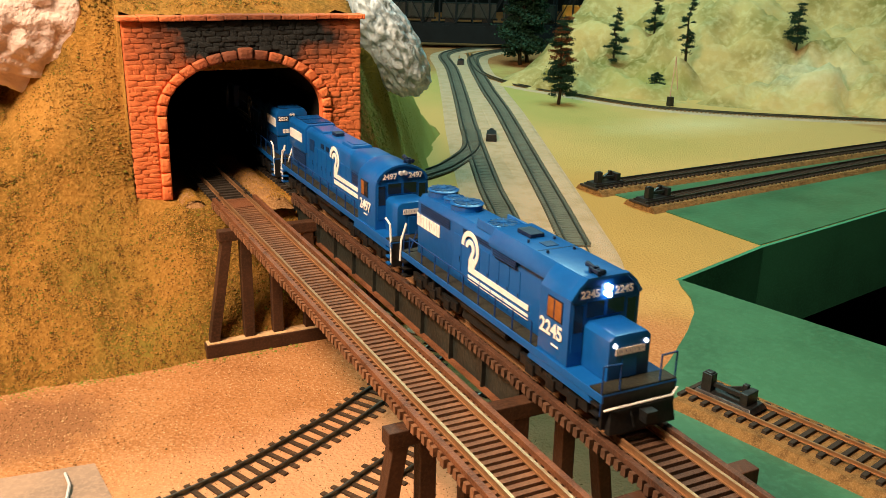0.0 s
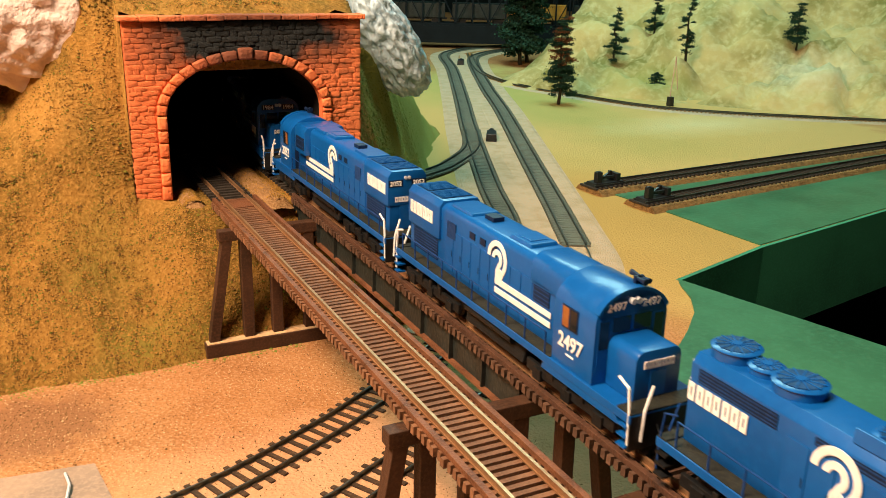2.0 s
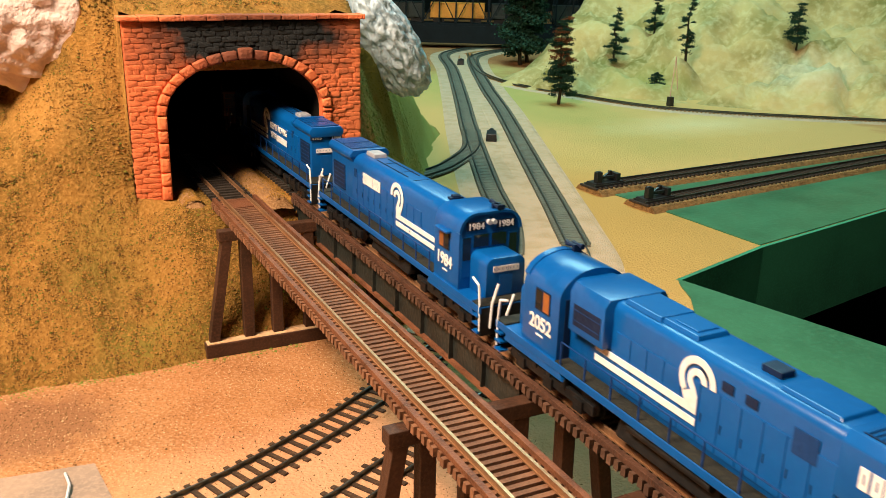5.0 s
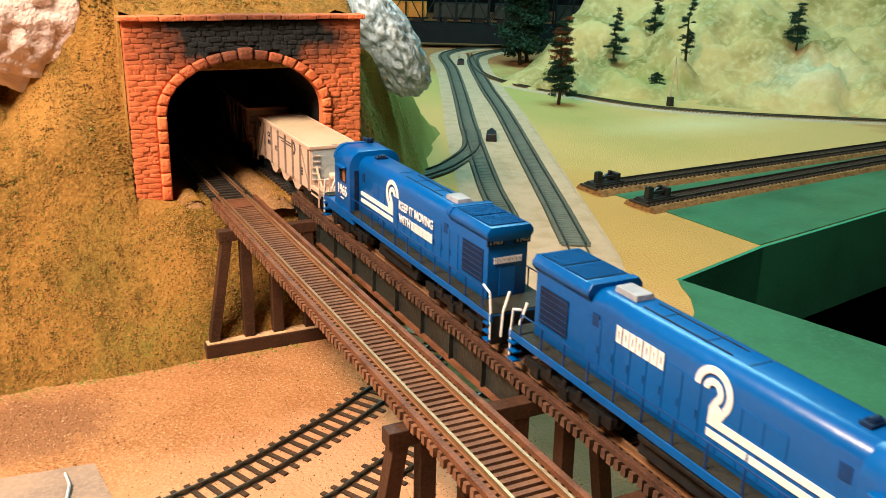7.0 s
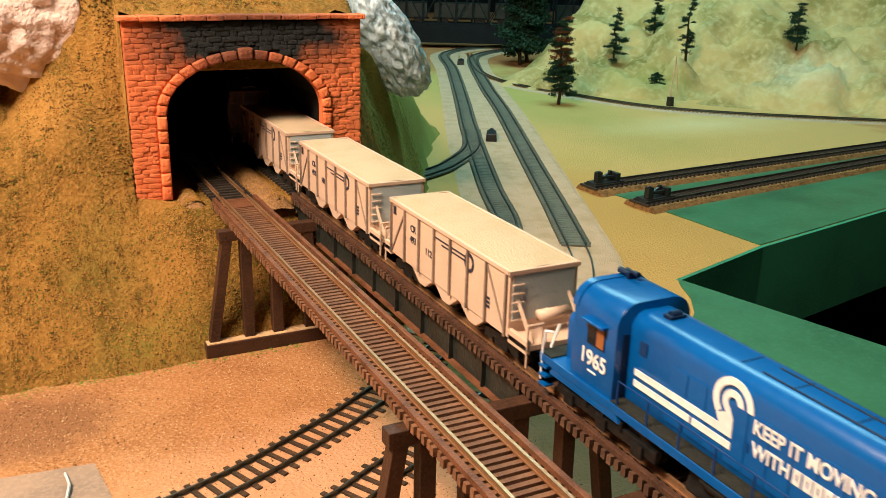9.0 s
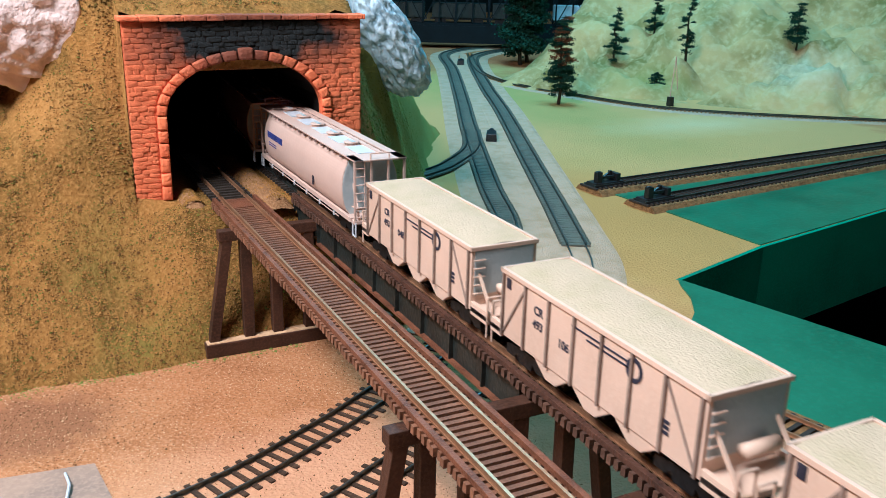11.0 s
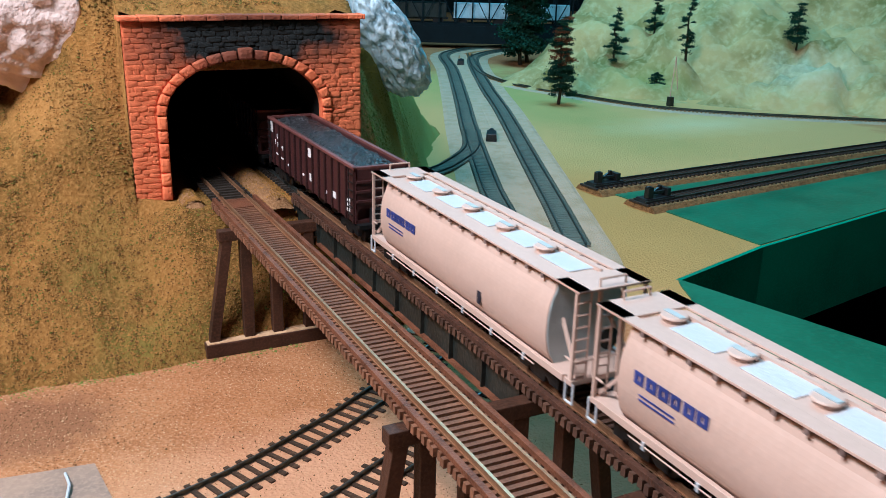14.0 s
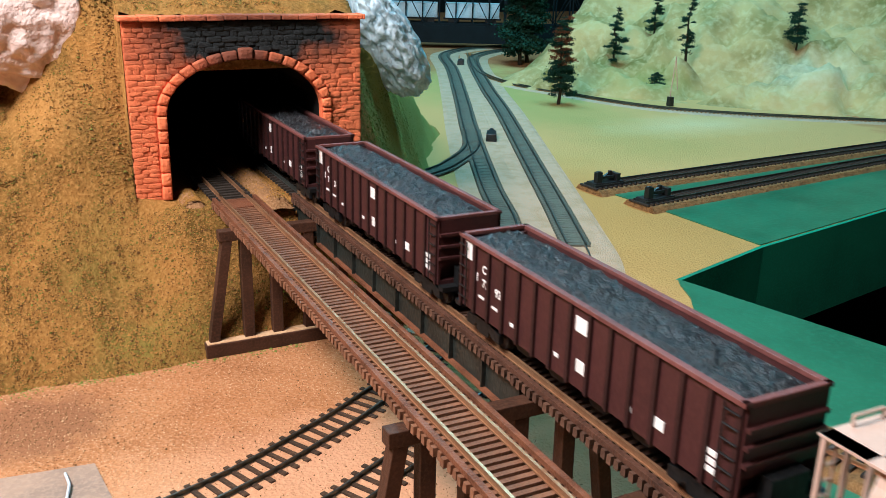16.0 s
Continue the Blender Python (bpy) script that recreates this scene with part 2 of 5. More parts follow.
# Car brown lightened, so the sill looks lit from above.
SILLBROWN = mat("lit_brown_sill", (0.15, 0.056, 0.048), 0.5, dark=(0.10, 0.036, 0.03), scale=40, fine=(0.22, 0.09, 0.075), spec=0.3)
COAL = mat("black_coal_load", (0.007, 0.008, 0.010), 0.3, fine=(0.10, 0.11, 0.12), scale=200, amount=0.7, bump=1.0, bscale=800, spec=0.6)
ORANGE = mat("orange_boxcar_paint", (0.75, 0.29, 0.04), 0.5, scale=20, spec=0.3)
PALEBLUE = mat("pale_white_car_paint", (0.62, 0.68, 0.74), 0.5, scale=20, spec=0.3)


def glow(name, colour, power):
    m = bpy.data.materials.new(name)
    m.use_nodes = True
    b = m.node_tree.nodes["Principled BSDF"]
    b.inputs["Emission Color"].default_value = (*colour, 1)
    b.inputs["Emission Strength"].default_value = power
    return m


LIT = glow("lit_headlight", (0.75, 0.88, 1.0), 14)
LITDIM = glow("lit_marker", (0.9, 0.95, 1.0), 2.5)


# ---- mesh building ----
class Shape:
    """Vertices and faces in millimetres."""

    def __init__(self):
        self.v, self.f = [], []

    def add(self, verts, faces):
        n = len(self.v)
        self.v += [tuple(p) for p in verts]
        self.f += [tuple(i + n for i in f) for f in faces]
        return self

    def box(self, x0, x1, y0, y1, z0, z1, tx=0.0, ty=0.0):
        """A box; tx, ty draw its top in."""
        return self.add([(x0, y0, z0), (x1, y0, z0), (x1, y1, z0), (x0, y1, z0),
                         (x0 + tx, y0 + ty, z1), (x1 - tx, y0 + ty, z1), (x1 - tx, y1 - ty, z1), (x0 + tx, y1 - ty, z1)],
                        [(3, 2, 1, 0), (4, 5, 6, 7), (0, 1, 5, 4), (1, 2, 6, 5), (2, 3, 7, 6), (3, 0, 4, 7)])

    def beam(self, a, b, w, h):
        """A square bar from a to b."""
        a, b = Vector(a), Vector(b)
        d = (b - a).normalized()
        s = d.cross(Vector((0, 0, 1)))
        s = (s if s.length > 0.01 else Vector((1, 0, 0))).normalized() * w / 2
        u = s.cross(d).normalized() * h / 2
        return self.add([a - s - u, a + s - u, a + s + u, a - s + u, b - s - u, b + s - u, b + s + u, b - s + u],
                        [(0, 1, 2, 3), (7, 6, 5, 4), (0, 4, 5, 1), (1, 5, 6, 2), (2, 6, 7, 3), (3, 7, 4, 0)])

    def tube(self, a, b, r, n=8, r2=None):
        a, b = Vector(a), Vector(b)
        d = (b - a).normalized()
        s = d.cross(Vector((0, 0, 1)))
        s = (s if s.length > 0.01 else Vector((1, 0, 0))).normalized()
        u = s.cross(d)
        r2 = r if r2 is None else r2
        ring = [(math.cos(2 * math.pi * i / n), math.sin(2 * math.pi * i / n)) for i in range(n)]
        return self.add([a + (s * c + u * k) * r for c, k in ring] + [b + (s * c + u * k) * r2 for c, k in ring],
                        [(i, (i + 1) % n, n + (i + 1) % n, n + i) for i in range(n)] + [tuple(range(n))[::-1], tuple(range(n, 2 * n))])

    def wire(self, pts, r, n=6):
        for a, b in zip(pts, pts[1:]):
            self.tube(a, b, r, n)
        return self

    def prism(self, poly, axis, a, b):
        """A polygon of the two other axes, drawn out along an axis from a to b."""
        put = {"x": lambda p, c: (c, p[0], p[1]), "y": lambda p, c: (p[0], c, p[1]), "z": lambda p, c: (p[0], p[1], c)}[axis]
        n = len(poly)
        return self.add([put(p, a) for p in poly] + [put(p, b) for p in poly],
                        [(i, (i + 1) % n, n + (i + 1) % n, n + i) for i in range(n)] + [tuple(range(n))[::-1], tuple(range(n, 2 * n))])

    def disc(self, x, y, z, r, h, n=20, r2=None):
        return self.tube((x, y, z), (x, y, z + h), r, n, r2)


def mesh_of(name, shape, material, bevel=0.0, smooth=False):
    me = bpy.data.meshes.new(name)
    me.from_pydata([(x * K, y * K, z * K) for x, y, z in shape.v], [], shape.f)
    bm = bmesh.new()
    bm.from_mesh(me)
    bmesh.ops.recalc_face_normals(bm, faces=bm.faces)
    if bevel:
        sharp = [e for e in bm.edges if len(e.link_faces) == 2 and e.calc_face_angle(0) > 0.6]
        bmesh.ops.bevel(bm, geom=sharp, offset=bevel * K, segments=2, affect="EDGES", profile=0.6, clamp_overlap=True)
    bm.to_mesh(me)
    bm.free()
    if smooth == "edges":
        me.polygons.foreach_set("use_smooth", [True] * len(me.polygons))
        me.set_sharp_from_angle(angle=0.55)
    elif smooth:
        me.polygons.foreach_set("use_smooth", [True] * len(me.polygons))
    me.materials.append(material)
    return me


def part(name, shape, material, parent=None, label="", bevel=0.0, smooth=False):
    ob = new(name, mesh_of(name, shape, material, bevel, smooth))
    ob.parent = parent
    return tagged(ob, label)


def thing(name, label, category, group="", kind="", at=(0, 0, 0), rz=0.0):
    ob = tagged(new(name), label, category, group, kind)
    ob.matrix_basis = pose(at[0] * K, at[1] * K, at[2] * K, 0, 0, rz)
    return ob


def shared(name, me, parent, m):
    ob = new(name, me)
    ob.parent = parent
    ob.matrix_basis = m
    return ob


def writing(name, text, size, material, parent, m, spread=1.0):
    cu = bpy.data.curves.new(name, "FONT")
    cu.body, cu.size, cu.extrude, cu.offset = text, size * K, 0.00012, 0.022 * size * K
    cu.align_x, cu.align_y = "CENTER", "CENTER"
    cu.space_character = spread
    tmp = new(name, cu)
    me = bpy.data.meshes.new_from_object(tmp.evaluated_get(bpy.context.evaluated_depsgraph_get()))
    bpy.data.objects.remove(tmp)
    me.materials.append(material)
    ob = new(name, me)
    ob.parent = parent
    ob.matrix_basis = m
    return ob


def noisy(x, y, z=0.0, s=1.0, octaves=4):
    return noise.fractal(Vector((x * s, y * s, z)), 1.0, 2.0, octaves)


# ---- the table, its boards and the room ----
GROUND = -95.0
TRACK_X = 56.3        # the train's track; the empty one lies at 0


def table():
    edge = [(-1300, -3900), (1340, -3900), (362, -339), (503, -297), (739, -252), (2700, 110), (2700, 2700), (-1300, 2700)]
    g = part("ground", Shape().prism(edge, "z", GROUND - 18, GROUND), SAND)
    bm = bmesh.new()
    bm.from_mesh(g.data)
    bmesh.ops.triangulate(bm, faces=bm.faces)
    bm.to_mesh(g.data)
    bm.free()
    tagged(g, "sandy gravel tabletop fading to yellow-green painted meadow", "ground", kind="structure")
    up = part("painted_board", Shape().prism([(484, -84), (494, -171), (503, -296.6), (739, -251.6), (2690, 108.6), (2690, 114), (1024, -28)], "z", GROUND, GROUND + 1.2), GREEN)
    tagged(up, "flat green painted board beside the aisle", "board", kind="structure")
    low = part("painted_board", Shape().prism([(363, -341), (356, -352), (343, -380), (325, -405), (293, -433), (249, -466), (190, -505), (172, -530), (166, -640), (166, -1500), (678, -1500)], "z", GROUND, GROUND + 1.2), GREEN)
    tagged(low, "scratched green painted board with a curved painted edge", "board", kind="structure")
    f = Shape()
    for a, b in (((362, -339), (503, -297)), ((503, -297), (739, -252)), ((739, -252), (2700, 110))):
        f.beam((a[0], a[1] - 1, GROUND - 48.6), (b[0], b[1] - 1, GROUND - 48.6), 6, 97)
    tagged(part("fascia", f, FASCIA), "dark green fascia board under the table edge", "fascia", kind="structure")
    f = Shape().beam((362, -339, GROUND - 62), (1340, -3900, GROUND - 62), 8, 96)
    tagged(part("fascia", f, FASCIA), "dark green fascia board along the aisle", "fascia", kind="structure")


def room():
    tagged(part("floor", Shape().box(-2500, 4200, -4800, 4200, -1150, -1100), WALL), "dark floor of the exhibition room", "floor", kind="structure")
    for n, b in (("wall_north", (-2500, 4200, 4200, 4300)), ("wall_south", (-2500, 4200, -4900, -4800)), ("wall_west", (-2600, -2500, -4900, 4300)), ("wall_east", (4200, 4300, -4900, 4300))):
        tagged(part(n, Shape().box(*b, -1150, 1500), WALL), "dark painted room wall", "wall", kind="structure")
    tagged(part("ceiling", Shape().box(-2600, 4300, -4900, 4300, 1500, 1560), CEIL), "plain grey ceiling", "ceiling", kind="structure")


# ---- the tunnel hill ----
def foot_gap(x, y):
    """How far a place lies inside the hill's flank, seen from the plain."""
    return (x - 142) * -0.882 + (y + 262) * 0.471


def hill_height(x, y):
    n1 = noisy(x, y, 3.0, 0.012)
    n2 = noisy(x, y, 9.0, 0.05, 3)
    front = y + 338 + 5 * n1
    inside = -64 < x < 108
    if inside and y < -246:
        z = -6.5 if y > -284 else -6.5 - 1.75 * (-284 - y)
        z = min(z, GROUND + 1.6 * front)
        w = min(1.0, max(0.0, (x + 62) / 26))
        z = z * w + min(-3.0, GROUND + front * 1.1) * (1 - w)
        return max(z + 1.5 * n2, GROUND - 4)
    near = min(1.0, max(0.0, (x + 135) / 65))
    if front < 87:
        z = GROUND + front * 1.1
    else:
        steep = 0.75 + 3.2 * near
        z = 0.7 + (front - 87) * steep
        lid = 118 + 0.42 * (front - 92)
        z = min(z, lid)
    if inside:
        z = 121 + 0.40 * (y + 246)
    e = foot_gap(x, y) + 6 * n1
    flank = GROUND + (3.4 * e if e < 50 else 170 + 0.7 * (e - 50))
    if x > 108:
        z = min(z, flank)
    if x > 150:
        z = min(z, 112 - 0.42 * max(0.0, y - 10) - 0.25 * (x - 150))
    z = min(z, 215 + 25 * n1)
    return max(z + 6 * n1 * (0.3 if front < 100 else 1.0) + 4.8 * n2, GROUND - 4)


def tunnel_hill():
    xs = [-1160 + 40 * i for i in range(13)] + [-640 + 20 * i for i in range(20)] + [-240 + 6 * i for i in range(100)] + [360 + 12 * i for i in range(20)]
    xs = sorted(set(xs) | {-64.5, -63.5, 107.5, 108.5})
    ys = [-352 + 4 * i for i in range(27)] + [-242 + 6 * i for i in range(45)] + [28 + 16 * i for i in range(62)]
    ys = sorted((set(ys) - {-244, -248}) | {-251.0, -243.0})
    s = Shape()
    hs = [[hill_height(x, y) for y in ys] for x in xs]
    for i, x in enumerate(xs):
        for j, y in enumerate(ys):
            s.v.append((x, y, hs[i][j]))
    n = len(ys)
    for i in range(len(xs) - 1):
        for j in range(n - 1):
            if max(hs[i][j], hs[i + 1][j], hs[i][j + 1], hs[i + 1][j + 1]) < GROUND - 3.5:
                continue
            cx, cy = (xs[i] + xs[i + 1]) / 2, (ys[j] + ys[j + 1]) / 2
            if -64 < cx < 108 and -251 <= cy <= -243:
                continue
            s.f.append((i * n + j, (i + 1) * n + j, (i + 1) * n + j + 1, i * n + j + 1))
    tagged(part("tunnel_hill", s, HILL, smooth=True), "steep earth-brown hillside of ground foam around the tunnel", "hill", kind="structure")


ARCH_X, ARCH_A, ARCH_B, SPRING = 19.0, 57.0, 37.0, 55.0


def arch(a, b, n=24):
    return [(ARCH_X - a * math.cos(math.pi * i / n), SPRING + b * math.sin(math.pi * i / n)) for i in range(n + 1)]


def tunnel_portal():
    top = thing("tunnel_portal", "red moulded stone tunnel portal blackened with soot", "tunnel portal")
    inner = [(ARCH_X - ARCH_A, -6)] + arch(ARCH_A, ARCH_B) + [(ARCH_X + ARCH_A, -6)]
    outer = []
    for x, z in inner:
        if z < SPRING + 1:
            outer.append((-63 if x < ARCH_X else 107, z))
        else:
            outer.append((-63 + (x - inner[0][0]) / (2 * ARCH_A) * 170, 121))
    # backing sheet with the arch cut through it
    s = Shape()
    m = len(inner)
    for y in (-250.8, -243.5):
        s.v += [(x, y, z) for x, z in inner] + [(x, y, z) for x, z in outer]
    for i in range(m - 1):
        s.f += [(i, i + 1, m + i + 1, m + i), (2 * m + i, 2 * m + m + i, 2 * m + m + i + 1, 2 * m + i + 1), (i, 2 * m + i, 2 * m + i + 1, i + 1), (m + i, m + i + 1, 3 * m + i + 1, 3 * m + i)]
    for x0, x1 in ((-63, -62), (106, 107)):
        s.box(x0, x1, -250.8, -243.5, -6, 121)
    s.box(-63, 107, -250.8, -243.5, 119, 121.2)
    part("backing", s, MORTAR, top)
    # dressed stones of the ring, worked one by one
    rng = random.Random(4)
    lo, hi = arch(ARCH_A, ARCH_B, 17), arch(ARCH_A + 7.6, ARCH_B + 7.4, 17)
    for i in range(17):
        key = 1.6 if i == 8 else 0
        c = [lo[i], lo[i + 1], (hi[i + 1][0], hi[i + 1][1] + key), (hi[i][0], hi[i][1] + key)]
        mx, mz = sum(p[0] for p in c) / 4, sum(p[1] for p in c) / 4
        c = [(mx + (p[0] - mx) * 0.94, mz + (p[1] - mz) * 0.95) for p in c]
        part("arch_stone", Shape().prism(c, "y", -253.4 - rng.random() * 1.0 - key * 0.5, -245), DRESSED, top, bevel=1.7, smooth=True)
    for side in (-1, 1):
        z = -6.0
        while z < SPRING - 1:
            h = min(rng.uniform(8.5, 11.5), SPRING - z)
            x0 = ARCH_X - ARCH_A - 7.2 if side < 0 else ARCH_X + ARCH_A
            part("jamb_stone", Shape().box(x0 + 0.2, x0 + 7 + rng.uniform(-0.6, 0.6) * (side > 0), -253.2 - rng.random() * 1.0, -245, z + 0.3, z + h - 0.2), DRESSED, top, bevel=1.6, smooth=True)
            z += h
    # coping
    x = -66.0
    while x < 109:
        w = min(rng.uniform(11, 17), 110 - x)
        part("coping_stone", Shape().box(x + 0.2, x + w - 0.2, -254.5 - rng.random() * 0.6, -237, 119.6 + rng.uniform(-.3, .3), 123 + rng.uniform(-.4, .4)), DRESSED, top, bevel=0.8)
        x += w
    # rubble courses: alike stones share one of six meshes
    kinds = []
    for k in range(6):
        s = Shape().box(-0.5, 0.5, -0.5, 0.5, -0.5, 0.5)
        s.v = [(a * 1000 * (1 + rng.uniform(-.10, .05)), (b * 1000) * (1 if b > 0 else rng.uniform(.75, 1.1)), c * 1000 * (1 + rng.uniform(-.14, .06))) for a, b, c in s.v]
        kinds.append(mesh_of("stone", s, STONE, bevel=230, smooth=True))
    z = -5.5
    while z < 117.5:
        h = min(rng.uniform(2.7, 4.2), 118.4 - z)
        zc = z + h / 2
        half = ARCH_A + 7.6 if zc < SPRING else (ARCH_A + 7.8) * math.sqrt(max(0, 1 - ((zc - SPRING) / (ARCH_B + 7.6)) ** 2))
        for a, b in (((-63, ARCH_X - half), (ARCH_X + half, 107)) if half else ((-63, 107),)):
            x = a
            while x < b - 2:
                w = rng.uniform(4.0, 13)
                if b - x - w < 4:
                    w = b - x
                m = pose((x + w / 2) * K, (-249.6 - rng.uniform(0, .5)) * K, (zc + rng.uniform(-.35, .35)) * K, 0, rng.uniform(-7, 7), 0) @ Matrix.Diagonal(((w + 0.35) * K, (3.3 + rng.uniform(0, 1.0)) * K, (h + 0.75 + rng.uniform(-.4, .5)) * K, 1))
                shared("stone", rng.choice(kinds), top, m)
                x += w
        z += h
    # lining behind the mouth, near-black all along
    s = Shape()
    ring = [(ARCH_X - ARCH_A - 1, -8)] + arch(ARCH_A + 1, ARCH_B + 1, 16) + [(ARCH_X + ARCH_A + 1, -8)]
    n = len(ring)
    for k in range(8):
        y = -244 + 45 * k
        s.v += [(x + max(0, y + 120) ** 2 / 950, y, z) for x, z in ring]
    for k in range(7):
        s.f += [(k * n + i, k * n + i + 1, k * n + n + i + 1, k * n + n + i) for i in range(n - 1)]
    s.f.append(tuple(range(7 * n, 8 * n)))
    part("lining", s, LINING, top, "black tunnel lining")


def tunnel_floor():
    tagged(part("turf_strip", Shape().box(-65, 108.5, -243.3, -233, 84, 121.6, 1, 1), HILL, bevel=1.5), "strip of earth packed behind the portal's coping", "earth", kind="structure")
    floor_ = part("tunnel_floor", Shape().box(-37, 75, -247, -60, -9, -7.2), HILL)
    tagged(floor_, "earth floor inside the tunnel mouth", "floor", kind="structure")
    rng = random.Random(31)
    for x, half, y0, y1, top in ((29.5, 7.0, -293, -150, -2.2), (-27, 5.0, -281, -236, -1.6)):
        pts = [(x + rng.uniform(-1, 1), y, 0) for y in range(y0, y1, 6)]
        s = Shape()
        n = 9
        for i, (a, b, _) in enumerate(pts):
            fade = min(1.0, (i + .3) / 2.5)
            for k in range(n):
                u = -1 + 2 * k / (n - 1)
                s.v.append((a + u * (half + 4), b, -9.5 + (top + 9.5) * fade * (1 - abs(u) ** 2.6) + rng.uniform(-.5, .5)))
        s.f = [(i * n + k, i * n + k + 1, i * n + n + k + 1, i * n + n + k) for i in range(len(pts) - 1) for k in range(n - 1)]
        tagged(part("earth_bank", s, BANK, smooth=True), "light brown earth bank beside the rails", "bank", kind="structure")
        places = []
        for _ in range(1100):
            u, v = rng.uniform(-.95, .95), rng.uniform(y0 + 8, y1)
            places.append((x + u * (half + 4), v, -9.3 + (top + 9.3) * (1 - abs(u) ** 2.6)))
        scatter("foam_crumbs", "brown crumbs on the earth bank", FOAM, places, .3, .8, 33, .5)


def rock(name, at, size, turn, material, label, seed, subdiv=6):
    bm = bmesh.new()
    bmesh.ops.create_icosphere(bm, subdivisions=subdiv, radius=1.0)
    for v in bm.verts:
        p = v.co * 1.7 + Vector((seed, 0, 0))
        d = 0.10 * noise.fractal(p * 0.6, 1, 2, 3) + 0.06 * noise.ridged_multi_fractal(p * 2.2, 1.0, 2.1, 4, 1.0, 2.0) - 0.08
        d += 0.04 * noise.fractal(p * 5.0, 1, 2, 4) - 0.06 * max(0.0, 1 - 9 * abs(noise.noise(p * 1.6 + Vector((3, 1, 7)))))
        v.co *= 1 + d
        v.co = Vector((v.co.x * size[0], v.co.y * size[1], v.co.z * size[2])) * K
    me = bpy.data.meshes.new(name)
    bm.to_mesh(me)
    bm.free()
    me.polygons.foreach_set("use_smooth", [True] * len(me.polygons))
    me.materials.append(material)
    ob = new(name, me)
    ob.matrix_basis = pose(at[0] * K, at[1] * K, at[2] * K, *turn)
    return tagged(ob, label, "rock")


def scatter(name, label, material, places, low, high, seed, squash=.7):
    """Countless small crumbs lying on a surface."""
    rng = random.Random(seed)
    s = Shape()
    for x, y, z in places:
        r = rng.uniform(low, high) * (1.8 if rng.random() < .04 else 1)
        a = rng.uniform(0, 6.28)
        c, k = math.cos(a) * r, math.sin(a) * r
        s.add([(x + c, y + k, z - r * .3), (x - k, y + c, z - r * .3), (x - c * .9, y - k, z - r * .3), (x + k, y - c * .8, z - r * .3), (x + c * rng.uniform(-.4, .4), y + k * rng.uniform(-.4, .4), z + r * squash)],
              [(0, 1, 4), (1, 2, 4), (2, 3, 4), (3, 0, 4)])
    return tagged(part(name, s, material), label, kind="stuff")


def loose_cover():
    rng = random.Random(12)
    def on_hill(n, x0, x1, y0, y1):
        out = []
        while len(out) < n:
            x, y = rng.uniform(x0, x1), rng.uniform(y0, y1)
            if -64 < x < 108 and -262 < y < -236:
                continue
            z = hill_height(x, y)
            if z > GROUND - 2:
                out.append((x, y, z))
        return out
    scatter("foam_crumbs", "brown ground-foam crumbs covering the slope", FOAM, on_hill(34000, -190, 60, -342, -150), .4, 1.05, 1, .5)
    scatter("foam_crumbs", "dark earth crumbs on the slope", FOAMDARK, on_hill(9500, -190, 60, -342, -150), .4, 1.0, 2, .5)
    scatter("moss_crumbs", "green moss crumbs on the flank of the hill", MOSS, on_hill(9000, 110, 330, -245, 60), .5, 1.5, 11, .5)
    scatter("foam_crumbs", "olive moss crumbs on the slope", OLIVE, on_hill(9000, -190, 60, -342, -150), .4, 1.1, 8, .5)
    scatter("foam_crumbs", "green foam crumbs on the slope", TUFT, [p for p in on_hill(8000, -190, 330, -342, 100) if noisy(p[0], p[1], 1.0, .02) > .34 or p[0] > 120], .4, 1.0, 3, .5)
    scatter("gravel", "loose sand and gravel grains", GRIT, [(x, y, GROUND) for x, y in ((rng.uniform(-200, 110), rng.uniform(-620, -335)) for _ in range(9000))], .25, .7, 4)
    scatter("gravel", "dark grit on the sand", FOAMDARK, [(x, y, GROUND) for x, y in ((rng.gauss(-140, 34), rng.gauss(-385, 26)) for _ in range(1500))] + [(rng.uniform(-200, 110), rng.uniform(-620, -335), GROUND) for _ in range(4200)], .25, .75, 5)
    def verge():
        x = rng.uniform(-175, 30)
        return x, -338 + rng.gauss(0, 4), GROUND
    scatter("foam_crumbs", "green and brown foam along the foot of the slope", TUFT, [verge() for _ in range(420)], .5, 1.2, 6)


# ---- far hills, wood and backdrop ----
def far_hills():
    s = Shape()
    fx, fy, nx, ny = 858.9, 589.6, 0.7654, 0.6435
    us = [-700 + 20 * i for i in range(110)]
    vs = [0, 6, 14, 26] + [40 + 16 * i for i in range(60)]
    for u in us:
        for v in vs:
            x, y = fx + 0.6435 * u + nx * v, fy - 0.7654 * u + ny * v
            n1 = noisy(x, y, 5.0, 0.006)
            n2 = noisy(x, y, 8.0, 0.02)
            rise = 0.46 * v + 52 * n1 * min(1, v / 60) + (36 * n2 + 13 * noisy(x, y, 4.0, 0.034)) * min(1, v / 30)
            wall = min(1.0, max(0.0, (u + 165) / 115))
            s.v.append((x, y, GROUND - 1 + max(0.0, min(rise, 300 + 40 * n1)) * wall))
    n = len(vs)
    for i in range(len(us) - 1):
        for j in range(n - 1):
            s.f.append((i * n + j, i * n + j + 1, (i + 1) * n + j + 1, (i + 1) * n + j))
    tagged(part("far_hills", s, MEADOW, smooth=True), "rolling cream and green plaster hills beyond the plain", "hill", kind="structure")


